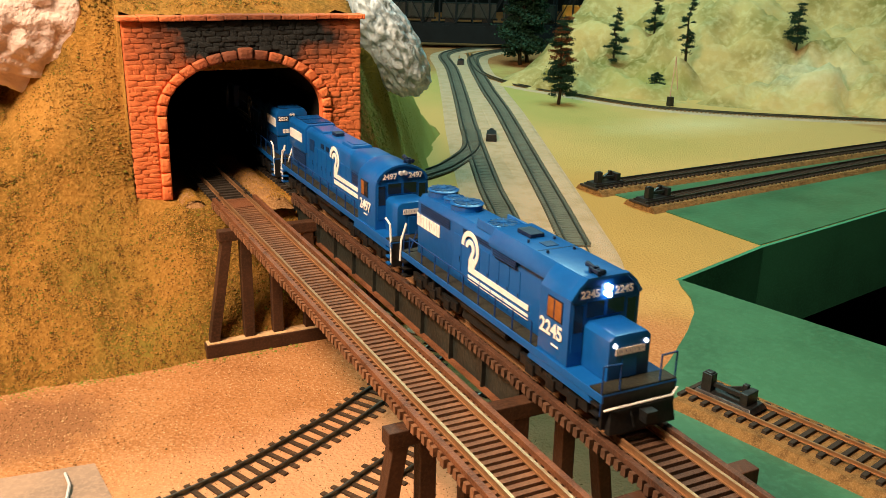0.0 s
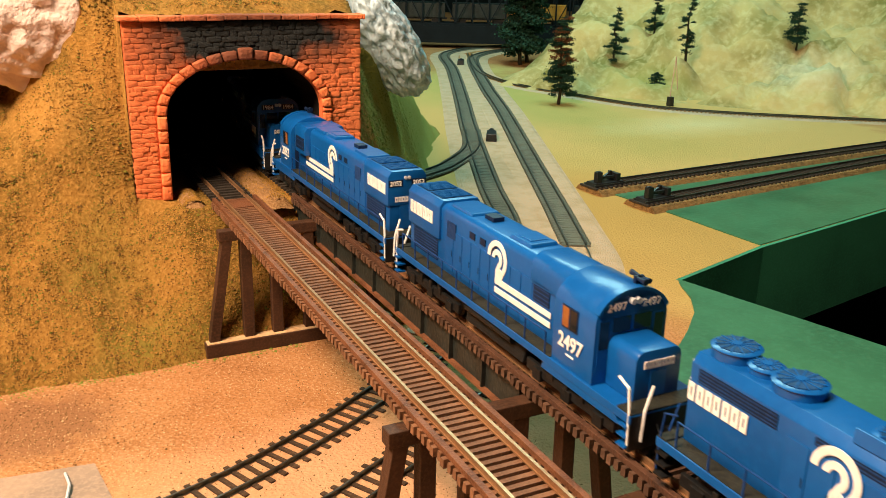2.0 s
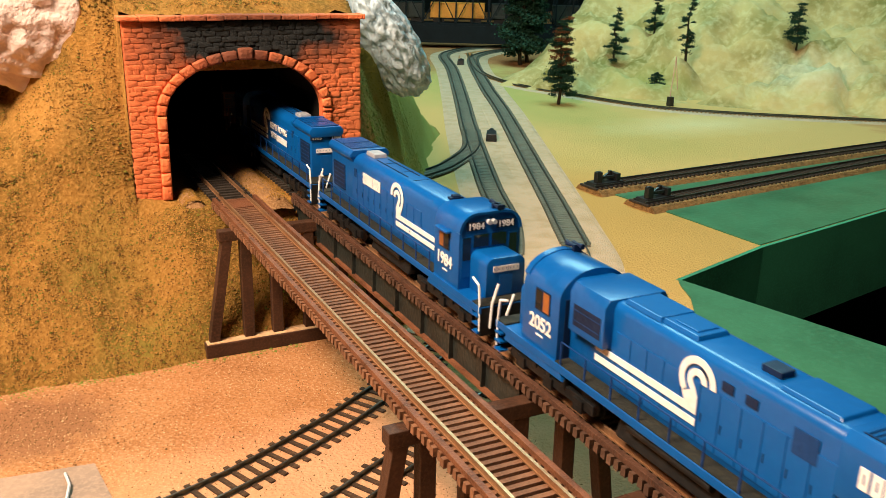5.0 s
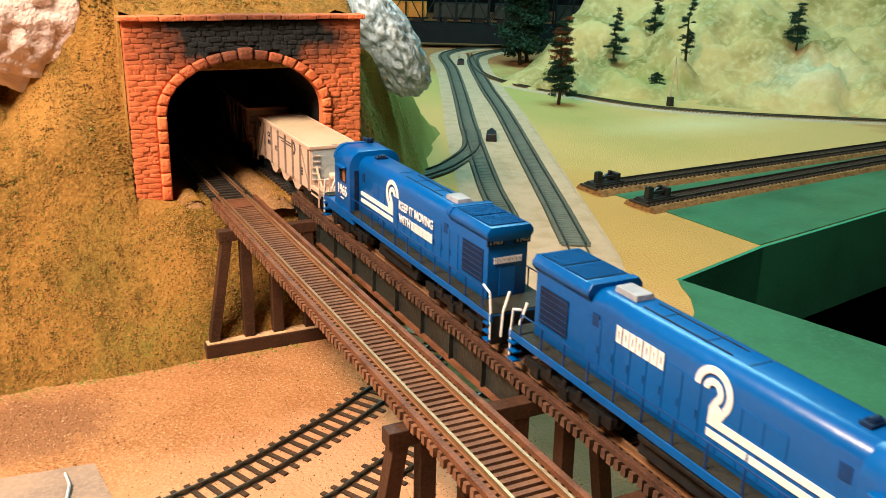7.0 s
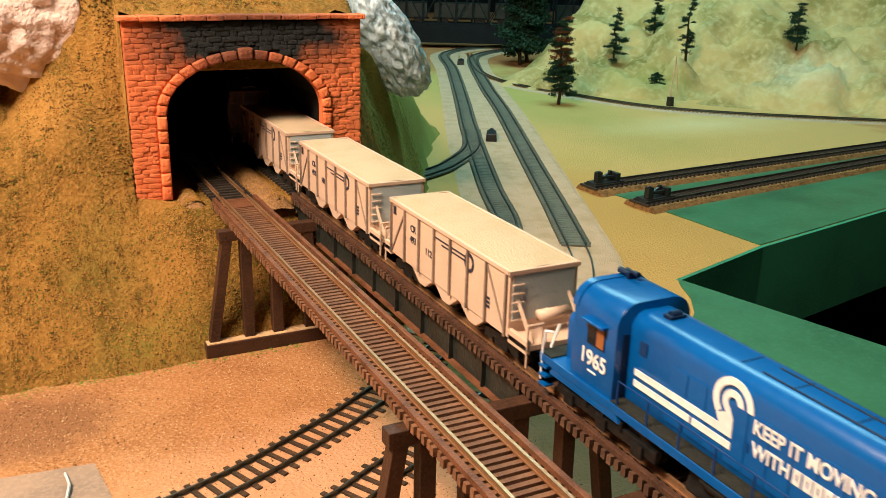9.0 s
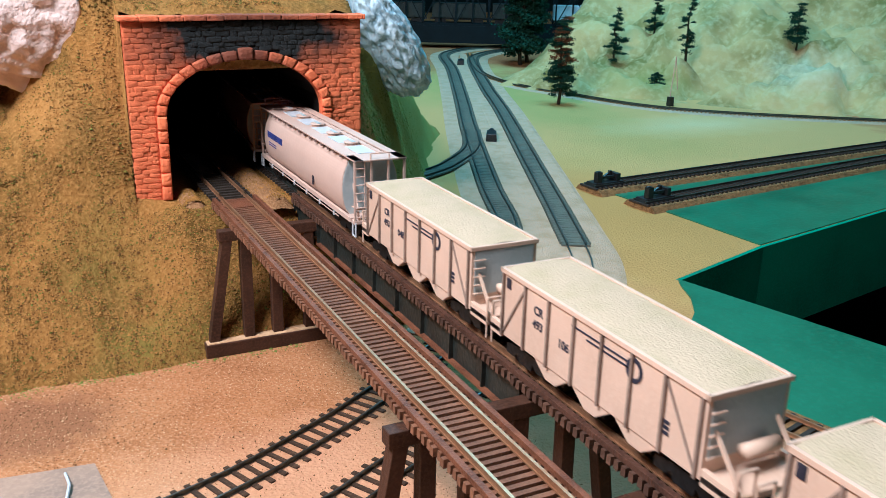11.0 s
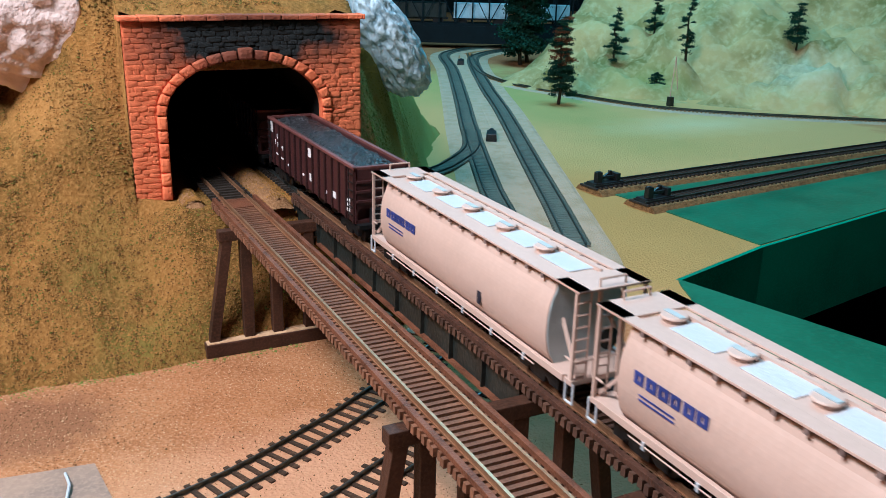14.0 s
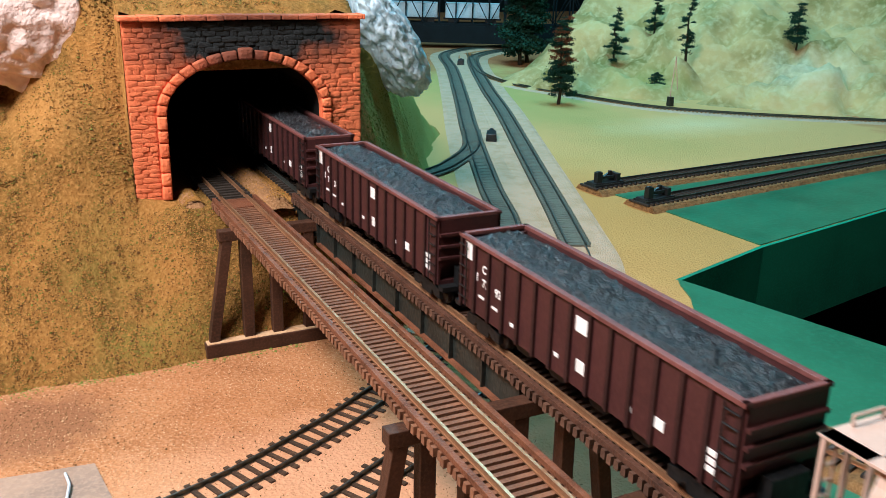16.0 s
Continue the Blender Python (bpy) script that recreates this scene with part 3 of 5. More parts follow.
def hill_z(x, y):
    """Height of the far hills under a place."""
    fx, fy, nx, ny = 858.9, 589.6, 0.7654, 0.6435
    u, v = (x - fx) * 0.6435 - (y - fy) * 0.7654, (x - fx) * nx + (y - fy) * ny
    if v <= 0:
        return GROUND
    n1, n2 = noisy(x, y, 5.0, 0.006), noisy(x, y, 8.0, 0.02)
    rise = 0.46 * v + 52 * n1 * min(1, v / 60) + (36 * n2 + 13 * noisy(x, y, 4.0, 0.034)) * min(1, v / 30)
    return GROUND - 1 + max(0.0, min(rise, 340)) * min(1.0, max(0.0, (u + 165) / 115))


def tree(x, y, z, height, spread, seed, label, bare=0.15, red=False, clumps=46, taper=0.7):
    rng = random.Random(seed)
    t = thing("tree", label, "tree", "trees on the layout", at=(x, y, z))
    s = Shape()
    pts = [Vector((rng.uniform(-.03, .03) * height * (i > 0), rng.uniform(-.03, .03) * height * (i > 0), height * i / 5)) for i in range(6)]
    r0 = max(1.2, height * 0.022)
    for i in range(5):
        s.tube(pts[i] - Vector((0, 0, 2 if i == 0 else 0)), pts[i + 1], r0 * (1 - i / 5.6), 7, r0 * (1 - (i + 1) / 5.6))
    tufts = []
    for k in range(clumps):
        f = bare + (1 - bare) * (k + rng.random()) / clumps
        i = min(4, int(f * 5))
        base = pts[i].lerp(pts[i + 1], f * 5 - i)
        reach = spread * (1.05 - f) ** taper * rng.uniform(0.35, 1.0) + 2
        a = rng.uniform(0, 6.28)
        tip = base + Vector((math.cos(a) * reach, math.sin(a) * reach, rng.uniform(-.12, .05) * height))
        s.tube(base, tip, r0 * 0.3, 4, r0 * 0.12)
        tufts.append((tip, spread * rng.uniform(0.30, 0.52) * (1.15 - 0.5 * f)))
        if k % 2:
            tufts.append((base.lerp(tip, .4), spread * rng.uniform(0.3, 0.45) * (1.1 - 0.5 * f)))
    part("trunk", s, BARK, t)
    crowns = {0: Shape(), 1: Shape()}
    for tip, r in tufts:
        c = crowns[1 if red and rng.random() < 0.4 and tip.z > height * .45 else 0]
        for _ in range(95):
            d = Vector((rng.gauss(0, .50), rng.gauss(0, .50), rng.gauss(0, .20))) * r
            p = tip + d
            q = max(0.8, r * 0.165)
            a = Vector((rng.uniform(-1, 1), rng.uniform(-1, 1), rng.uniform(-1, 1))).normalized() * q
            b = a.cross(Vector((rng.uniform(-1, 1), rng.uniform(-1, 1), rng.uniform(-1, 1)))).normalized() * q
            n = a.cross(b).normalized() * q * .5
            c.add([p - a, p + a * .3 + b, p + a, p - b, p + n], [(0, 1, 4), (1, 2, 4), (2, 3, 4), (3, 0, 4)])
    part("crown", crowns[0], LEAF, t)
    if crowns[1].v:
        part("crown", crowns[1], LEAFRED, t, "rust-red foliage")
    return t


# ---- track ----
def offset_line(pts, d):
    out = []
    for i, p in enumerate(pts):
        a, b = Vector(pts[max(0, i - 1)]), Vector(pts[min(len(pts) - 1, i + 1)])
        t = (b - a).to_2d().normalized()
        out.append((p[0] + t.y * d, p[1] - t.x * d, p[2]))
    return out


def ribbon(s, pts, half, z0, z1, slope=0.0):
    """A band of that half width along a line, from z0 to z1 over the line; slope widens its foot."""
    a, b, c, d = (offset_line(pts, k) for k in (-half - slope, -half, half, half + slope))
    n = len(s.v)
    for i in range(len(pts)):
        s.v += [(a[i][0], a[i][1], a[i][2] + z0), (b[i][0], b[i][1], b[i][2] + z1), (c[i][0], c[i][1], c[i][2] + z1), (d[i][0], d[i][1], d[i][2] + z0)]
    for i in range(len(pts) - 1):
        k = n + 4 * i
        for j in range(4):
            s.f.append((k + j, k + (j + 1) % 4, k + 4 + (j + 1) % 4, k + 4 + j))
    e = n + 4 * (len(pts) - 1)
    s.f += [(n, n + 1, n + 2, n + 3), (e + 3, e + 2, e + 1, e)]
    return s


def smooth_line(pts, step=6.0):
    """A line through the points, rounded, at even steps."""
    p = [Vector(q) for q in pts]
    out = []
    for i in range(len(p) - 1):
        a, b, c, d = p[max(0, i - 1)], p[i], p[i + 1], p[min(len(p) - 1, i + 2)]
        n = max(2, int((c - b).length / step))
        for k in range(n):
            t = k / n
            out.append(tuple(0.5 * (2 * b + (c - a) * t + (2 * a - 5 * b + 4 * c - d) * t * t + (3 * b - a - 3 * c + d) * t ** 3)))
    return out + [tuple(p[-1])]


def along(pts, gap):
    """Places and headings at even gaps along a line."""
    left, out = 0.0, []
    for a, b in zip(pts, pts[1:]):
        a, b = Vector(a), Vector(b)
        n = (b - a).length
        while left < n:
            q = a.lerp(b, left / n)
            out.append((q, math.atan2(b.y - a.y, b.x - a.x)))
            left += gap
        left -= n
    return out


def track(label, pts, gauge=18.0, bed=None, bed_half=22, rail=RAILDARK, tie=TIEDARK, tie_half=15, gap=7.2, single=True, band=None, high=2.4):
    """A stretch of track: pts run along the top of its bed."""
    t = thing("railway_track", label, "railway track", "tracks of the layout")
    if bed:
        part("roadbed", ribbon(Shape(), pts, bed_half - 5, GROUND - pts[0][2], 0, 5), bed, t)
    if band:
        part("infill", ribbon(Shape(), pts, tie_half - 2, 0, 1.7, 1), band, t)
    for side in (-1, 1):
        s = Shape()
        line = offset_line(pts, side * gauge / 2)
        ribbon(s, line, 0.85, 1.5, 2.1)
        ribbon(s, line, 0.35, 2.1, 1.9 + high * .7)
        ribbon(s, line, 0.6, 1.9 + high * .7, 1.9 + high)
        part("rail", s, rail, t)
    if single:
        me = mesh_of("sleeper", Shape().box(-1.6, 1.6, -tie_half, tie_half, 0, 2.0, .15, .15), tie)
        for q, a in along(pts, gap):
            shared("sleeper", me, t, pose(q.x * K, q.y * K, q.z * K, 0, 0, math.degrees(a)))
    else:
        s = Shape()
        for q, a in along(pts, gap):
            d, e = Vector((math.cos(a), math.sin(a), 0)), Vector((-math.sin(a), math.cos(a), 0)) * tie_half
            w = d * 1.6
            s.add([q - w - e, q + w - e, q + w + e, q - w + e] + [p + Vector((0, 0, 2)) for p in (q - w - e, q + w - e, q + w + e, q - w + e)],
                  [(4, 5, 6, 7), (0, 1, 5, 4), (1, 2, 6, 5), (2, 3, 7, 6), (3, 0, 4, 7)])
        tagged(part("sleeper_row", s, tie, t), kind="stuff")
    return t


def bumper(at, turn, scale=1.0):
    t = thing("buffer_stop", "black plastic buffer stop at the end of a siding", "buffer stop", "buffer stops", at=at, rz=turn)
    k = scale
    part("base", Shape().box(-24 * k, 24 * k, -11 * k, 11 * k, 0, 4 * k, 2, 2), BLACK, t, bevel=.5)
    part("post", Shape().box(-19 * k, -11 * k, -7 * k, 0, 3 * k, 17 * k).box(-18 * k, -12 * k, -6 * k, -1 * k, 17 * k, 18 * k), BLACK, t, bevel=.5)
    part("post", Shape().box(12 * k, 18 * k, -7 * k, 7 * k, 3 * k, 13 * k).box(8 * k, 12 * k, 2 * k, 6 * k, 3 * k, 15 * k), BLACK, t, bevel=.5)
    part("brace", Shape().beam((-11 * k, -2, 9 * k), (12 * k, -2, 9 * k), 3 * k, 3 * k).beam((-8 * k, 4, 4 * k), (8 * k, 4, 11 * k), 3 * k, 3 * k), BLACK, t)
    return t


# ---- the bridges ----
BRIDGE_FAR, BRIDGE_NEAR = -276.0, -1240.0
BENTS = (-330, -610, -688, -970, -1180)


def bridge(x, label, far):
    t = thing("girder_bridge", label, "railway bridge", "the two bridges")
    for side in (-1, 1):
        s = Shape()
        s.box(x + side * 9 - 1.0, x + side * 9 + 1.0, BRIDGE_NEAR, far + 6, -3.0, -2.4)
        s.box(x + side * 9 - .45, x + side * 9 + .45, BRIDGE_NEAR, far + 6, -2.4, -.8)
        s.box(x + side * 9 - .65, x + side * 9 + .65, BRIDGE_NEAR, far + 6, -.8, 0)
        part("rail", s, RAIL, t)
        part("guard_timber", Shape().box(x + side * 14.4 - 1.3, x + side * 14.4 + 1.3, BRIDGE_NEAR, far, -3.2, -.6), RUSTWOOD if x == 0 else RUSTDARK, t, bevel=.3)
    inset, depth, lip = (7.0, 15.0, 2.4) if x == 0 else (13.0, 22.0, 3.2)
    stops = [far + 4] + [y for y in BENTS] + [BRIDGE_NEAR]
    for y1, y0 in zip(stops, stops[1:]):
        y1, y0 = y1 - 7.2, y0 + 7.2
        if y1 - y0 < 100 and y1 < -400:      # the tower's own bay has plain stringers only
            for side in (-1, 1):
                part("stringer", Shape().box(x + side * 10 - 1.6, x + side * 10 + 1.6, y0 - 7, y1 + 7, -8.0, -6.4), RUSTWOOD, t)
            continue
        for side in (-1, 1):
            c = x + side * inset
            s = Shape().box(c - .6, c + .6, y0, y1, -depth, -6.2).box(c - lip, c + lip, y0, y1, -7.6, -6.2)
            n = max(1, int((y1 - y0) / 30))
            for q in range(n + 1):
                yy = y0 + (y1 - y0 - 1) * q / n
                s.box(c - lip + .4, c + lip - .4, yy, yy + 1, -depth, -7.6)
            part("girder", s, GIRDER, t)
            part("flange", Shape().box(c - lip, c + lip, y0, y1, -depth - 1.6, -depth), RUSTWOOD, t, "rust-brown lower flange")
    if x == 0:
        part("deck_plate", Shape().box(x - 8, x + 8, far - 24, far - 1, -3.0, -2.3), RUSTWOOD, t)
    me = mesh_of("sleeper", Shape().box(-17.2, 17.2, -1.35, 1.35, -6.6, -3.0, .15, .15), TIE if x == 0 else TIEDEEP)
    for q in range(int((far - BRIDGE_NEAR - 4) / 4.3)):
        shared("sleeper", me, t, pose((x + random.uniform(-.5, .5)) * K, (far - 3 - 4.3 * q) * K, random.uniform(-.25, .1) * K, 0, 0, random.uniform(-.4, .4)))
    return t


def bent(y):
    t = thing("trestle_bent", "dark brown timber trestle bent on a heavy sill", "trestle bent", "trestle bents", at=(0, y, 0))
    part("cap_beam", Shape().box(-25, 90, -3.8, 3.8, -15.0, -7.9), TRESTLE, t, bevel=.5)
    part("sill", Shape().box(-38, 98, -7, 7, GROUND, GROUND + 9.5), TRESTLE, t, bevel=.5)
    part("sand_cover", Shape().box(-37, 97, -5.8, 6.4, GROUND + 9.4, GROUND + 10.1, .5, .5), GRIT, t, "dusty sand on the sill", bevel=.25)
    for a, b in ((-19.5, -31.5), (-7.5, -7), (13, 13), (36, 36), (60.5, 61.5), (76, 87)):
        part("post", Shape().beam((a, 0, -14), (b, 0, GROUND + 9), 7.2, 6.6), TRESTLE, t, bevel=.4)
    return t


def truss_bridge():
    t = thing("truss_bridge", "dark blue-black steel truss bridge in deep shade", "truss bridge", at=(1050, 1400, 0), rz=-27)
    part("deck", Shape().box(-420, 420, -32, 32, -33, -26), TRUSSBLACK, t)
    part("girder", Shape().box(-420, 420, -34, -31, -80, -33), TRUSSBLACK, t)
    part("girder", Shape().box(-420, 420, 31, 34, -80, -33), TRUSSBLACK, t)
    for q in (-33, 33):
        part("top_chord", Shape().box(-420, 420, q - 2, q + 2, 62, 68), TRUSSBLACK, t)
        for k in range(19):
            part("post", Shape().box(-421 + 46 * k, -417 + 46 * k, q - 2, q + 2, -26, 62), TRUSSBLACK, t)
            if k < 18:
                part("diagonal", Shape().beam((-419 + 46 * k, q, -26 if k % 2 else 62), (-373 + 46 * k, q, 62 if k % 2 else -26), 2.5, 2.5), TRUSSBLACK, t)
    for q in (-440, 440):
        part("abutment", Shape().box(q - 22, q + 22, -45, 45, GROUND, -26, 3, 3), TRUSSBLACK, t)
    return t


# the hidden run of the train's track inside the hill
def run_table():
    pts, x, y, a, step = [], TRACK_X, -130.0, 0.0, 5.0
    for i in range(460):
        pts.append((x, y, a))
        d = i * step
        a += step / 460 if d < 130 else (-step / 520 if d < 1908 else 0)
        x += math.sin(a) * step
        y += math.cos(a) * step
    return pts


RUN = run_table()


def on_run(u):
    """The place on the train's track at u: y itself before the mouth, beyond it the way along the line."""
    if u <= -130:
        return TRACK_X, u
    i = (u + 130) / 5.0
    k = min(int(i), len(RUN) - 2)
    f = i - k
    return RUN[k][0] + (RUN[k + 1][0] - RUN[k][0]) * f, RUN[k][1] + (RUN[k + 1][1] - RUN[k][1]) * f


# ---- the train ----
def engine_truck(parent, y, span=30.0):
    t = Shape().box(-9, 9, y - span / 2 - 7, y + span / 2 + 7, 6, 11)
    for x in (-14.5, 14.5):
        t.box(x - 1, x + 1, y - span / 2 - 9, y + span / 2 + 9, 5, 9.5)
        for k in (-1, 0, 1):
            t.box(x - 2, x + 2, y + k * span / 2 - 3, y + k * span / 2 + 3, 3.4, 8.5)
            t.box(x - 1.8, x + 1.8, y + k * span / 4 - 1.2, y + k * span / 4 + 1.2, 8, 12)
    tr = part("truck", t, UNDER, parent, bevel=.25)
    for k in ((-1, 1) if span < 40 else (-1, 0, 1)):
        wheel_set(tr, y + k * span / 2, 6.0)


def wheel_set(tr, y, r):
    s = Shape()
    for x in (-1, 1):
        s.tube((x * 10.2, y, r), (x * 7.8, y, r), r, 20)
        s.tube((x * 7.8, y, r), (x * 7.2, y, r), r + .8, 20)
    s.tube((-10, y, r), (10, y, r), 1.4, 8)
    part("wheelset", s, STEEL, tr, smooth=False)


def car_truck(parent, y, material=UNDER):
    tr = part("truck", Shape().box(-12, 12, y - 4, y + 4, 7, 11), material, parent)
    for x in (-13, 13):
        f = Shape().prism([(y - 15, 4), (y - 15, 8.5), (y - 6, 10), (y + 6, 10), (y + 15, 8.5), (y + 15, 4), (y + 9, 4), (y + 6, 6.4), (y + 5, 3), (y - 5, 3), (y - 6, 6.4), (y - 9, 4)], "x", x - 1.2, x + 1.2)
        part("side_frame", f, material, tr, bevel=.2)
    for k in (-11.5, 11.5):
        wheel_set(tr, y + k, 5.2)


def coupler(parent, y, sign):
    part("coupler", Shape().box(-1.6, 1.6, min(y, y + sign * 7), max(y, y + sign * 7), 7.5, 10.5).box(-2.6, 2.6, min(y + sign * 4, y + sign * 8), max(y + sign * 4, y + sign * 8), 7, 11.5), UNDER, parent)


SIDE_L = Matrix(((0, 0, -1, 0), (-1, 0, 0, 0), (0, 1, 0, 0), (0, 0, 0, 1)))   # writing on the side at low x
FRONT = Matrix(((1, 0, 0, 0), (0, 0, -1, 0), (0, 1, 0, 0), (0, 0, 0, 1)))      # writing on a face towards low y
BACK = Matrix(((-1, 0, 0, 0), (0, 0, 1, 0), (0, 1, 0, 0), (0, 0, 0, 1)))


def mark(s, x, pts, thick=.25):
    """A flat painted patch on a side sheet; pts in (y, z)."""
    return s.prism(pts, "x", x - thick, x + .05)


def bars_word(parent, x, y, z, width, height, n, material, name="lettering_bar"):
    """A brand word as a row of plain blocks, each with a slit in its middle."""
    s = Shape()
    w = width / n
    for i in range(n):
        a = y + width / 2 - i * w
        k = .90 if i % 3 else .82
        b, lo, hi, h = a - k * w, z - height / 2, z + height / 2, height
        a -= .04 * w
        m = (a + b) / 2
        for p, q, l0, l1 in ((a, m + .08 * w, lo, hi), (m - .08 * w, b, lo, hi), (m + .08 * w, m - .08 * w, lo, lo + .26 * h), (m + .08 * w, m - .08 * w, hi - .26 * h, hi)):
            mark(s, x, [(p, l0), (p, l1), (q, l1), (q, l0)])
    return part(name, s, material, parent)


def front_word(parent, x, y, z, width, height, n, material):
    s = Shape()
    w = width / n
    for i in range(n):
        a = x - width / 2 + i * w
        b, lo, hi = a + (.9 if i % 3 else .8) * w, z - height / 2, z + height / 2
        m = (a + b) / 2
        for p, q, l0, l1 in ((a, m - .12 * w, lo, hi), (m + .12 * w, b, lo, hi), (m - .12 * w, m + .12 * w, lo, lo + .3 * height), (m - .12 * w, m + .12 * w, hi - .3 * height, hi)):
            s.box(p, q, y - .25, y + .05, l0, l1)
    part("lettering_bar", s, material, parent)


def wheel_mark(parent, x, y, z, size, tail, way=1, split=()):
    """The white emblem: two nested hooks over a foot that runs on as a pair of rail bars."""
    s = Shape()
    f = -way                              # the way along y in which the bars run

    def put(pts, thick=.25):
        mark(s, x, [(y + f * size * u, z + size * v) for u, v in pts], thick)

    for r0, r1, end in ((.70, 1.0, -42), (.24, .52, -58)):
        for a in range(180, end, -10):
            b = max(end, a - 10)
            p, q = [(math.cos(math.radians(k)), math.sin(math.radians(k))) for k in (a, b)]
            put([(r0 * p[0], r0 * p[1]), (r1 * p[0], r1 * p[1]), (r1 * q[0], r1 * q[1]), (r0 * q[0], r0 * q[1])])
    put([(.13, -.20), (.28, -.44), (.28, -1.02), (-.12, -1.02), (-.10, -.62)], .27)
    put([(.28, -.44), (.74, -.68), (.55, -1.02), (.28, -1.02)], .29)
    end = tail / size
    put([(-.12, -1.02), (.55, -1.02), (end, -1.05), (end, -1.34), (-.12, -1.36)], .26)
    cuts = [-.12] + [c for a in split for c in (a - .06, a + .06)] + [end]
    for a, b in zip(cuts[::2], cuts[1::2]):
        put([(a, -1.54), (b, -1.54), (b, -1.84), (a, -1.84)], .26)
    part("emblem", s, WHITE, parent, "white wheel emblem with rail bars")


def grab(parent, pts, material=WHITE, r=.55):
    part("handrail", Shape().wire(pts, r), material, parent)


def engine(length, number, maker, label, cab_first=True, lit=False, slogan=False, porch=6.0, cab=(42, 19), emblem=0.0, word=-80.0, tail=40.0):
    """A hood locomotive, its front at low y when cab_first. The left side faces low x."""
    t = thing("locomotive", label, "locomotive", "locomotives of the train")
    half = length / 2 - 7
    d = -1 if cab_first else 1           # the way that the cab end points
    Y = lambda v: d * v                  # v counts from the middle towards the cab end

    def bx(s, x0, x1, a, b, z0, z1, tx=0, ty=0):
        return s.box(x0, x1, min(Y(a), Y(b)), max(Y(a), Y(b)), z0, z1, tx, ty)

    def run(s, poly, a, b):
        a, b = sorted((Y(a), Y(b)))
        return s.prism(poly, "y", a, b)

    def rounded(w, z0, z1, r):
        """Upright sides under a roof with round shoulders."""
        q = [(math.cos(math.radians(a)), math.sin(math.radians(a))) for a in range(0, 91, 15)]
        return [(-w, z0)] + [(-w + r - r * c, z1 - r + r * n_) for c, n_ in q] + [(w - r + r * c, z1 - r + r * n_) for c, n_ in reversed(q)] + [(w, z0)]

    # frame, dark walkway deck, and the deep sill under the cab
    frame_ = part("frame", bx(bx(Shape(), -17.5, 17.5, -half, half, 14.4, 17.8), -12, 12, -half + 2, half - 2, 12.0, 14.4), BLUE, t, bevel=.3)
    for x0, x1 in ((-17.0, -10.6), (10.6, 17.0)):
        part("walkway", bx(Shape(), x0, x1, -half + porch, half - cab[0] - .3, 17.7, 18.15), WALKWAY, frame_, "dark worn walkway deck")
    part("fuel_tank", bx(Shape(), -14.5, 14.5, -26, 26, 4.0, 12.2, 2, 0), UNDER, t, bevel=1)
    part("air_tank", Shape().tube((-14.6, Y(-24), 11.6), (-14.6, Y(18), 11.6), 1.8, 12), UNDER, t, smooth="edges")
    for x in (-15.6, 15.6):
        part("cab_skirt", bx(Shape(), x - 1.6, x + 1.6, half - cab[0] - 6, half - 7, 11.2, 15, 0, 2.2), BLUE, frame_, bevel=.2)
    for s_ in (-1, 1):
        part("pilot", bx(Shape(), -17, 17, s_ * (half - 1.5), s_ * half + 0.01 * s_, 3.5, 17.5), UNDER, t, bevel=.3)
        for x in (-16, 16):
            for z in (4.5, 8.5, 12.5):
                part("step", bx(Shape(), x - 2.2, x + 2.2, s_ * (half - 6), s_ * (half - 1), z, z + .8), BLUE if not lit else UNDER, t)
        if lit and s_ > 0:
            grab(t, [(-17, Y(half + 1), 12), (-13, Y(half + 3), 13.5), (13, Y(half + 3), 13.5), (17, Y(half + 1), 15)], WHITE, .42)
            part("plough", bx(Shape(), -15.5, 15.5, half + .1, half + 3.4, 2.4, 11.5, 1, 1.4), UNDER, t, bevel=.4)
        part("brake_hose", Shape().wire([(-5, Y(s_ * half), 12), (-5.4, Y(s_ * (half + 3)), 9), (-4.6, Y(s_ * (half + 4)), 4.6)], .5), UNDER, t)
        coupler(t, Y(s_ * half), d * s_)
    span = 42.0 if length > 214 else 31.0
    for v in (-1, 1):
        engine_truck(t, v * (half - span / 2 - 20), span)
    cab0, cab1 = half - cab[0], half - cab[1]
    top, cabtop = (49.6, 53.6) if maker == "emd" else (51.5, 54.5)
    rear = -half + porch
    if maker == "emd":
        hood = [(-10.5, 17.8), (-10.5, top - 3.4), (-8.0, top), (8.0, top), (10.5, top - 3.4), (10.5, 17.8)]
    else:
        hood = rounded(10.5, 17.8, top, 6.2 if maker == "ge" else 3.6)
    part("hood", run(Shape(), hood, rear, cab0), BLUE, t, bevel=.4, smooth="edges")
    # cab
    if maker == "emd":
        roof = [(-16.5, 17.8), (-16.5, 45.5), (-13.2, 50.2), (-9.6, cabtop), (9.6, cabtop), (13.2, 50.2), (16.5, 45.5), (16.5, 17.8)]
    elif maker == "ge":
        roof = rounded(16.5, 17.8, cabtop, 9.0)
    else:
        roof = [(-16.5, 17.8), (-16.5, cabtop - 12.5)] + [(-16.5 * math.cos(math.radians(q)), cabtop - 12.5 + 12.5 * math.sin(math.radians(q))) for q in range(9, 180, 9)] + [(16.5, cabtop - 12.5), (16.5, 17.8)]
    cab = part("cab", run(Shape(), roof, cab0, cab1), BLUE, t, bevel=.4, smooth="edges")
    brim = [(x, z) for x, z in roof if z > 45]
    part("visor", run(Shape(), [(x * 1.02, z + .4) for x, z in brim] + [(x * .955, z - .7) for x, z in reversed(brim)], cab1 - 2.5, cab1 + .9), BLUE, cab, smooth="edges")
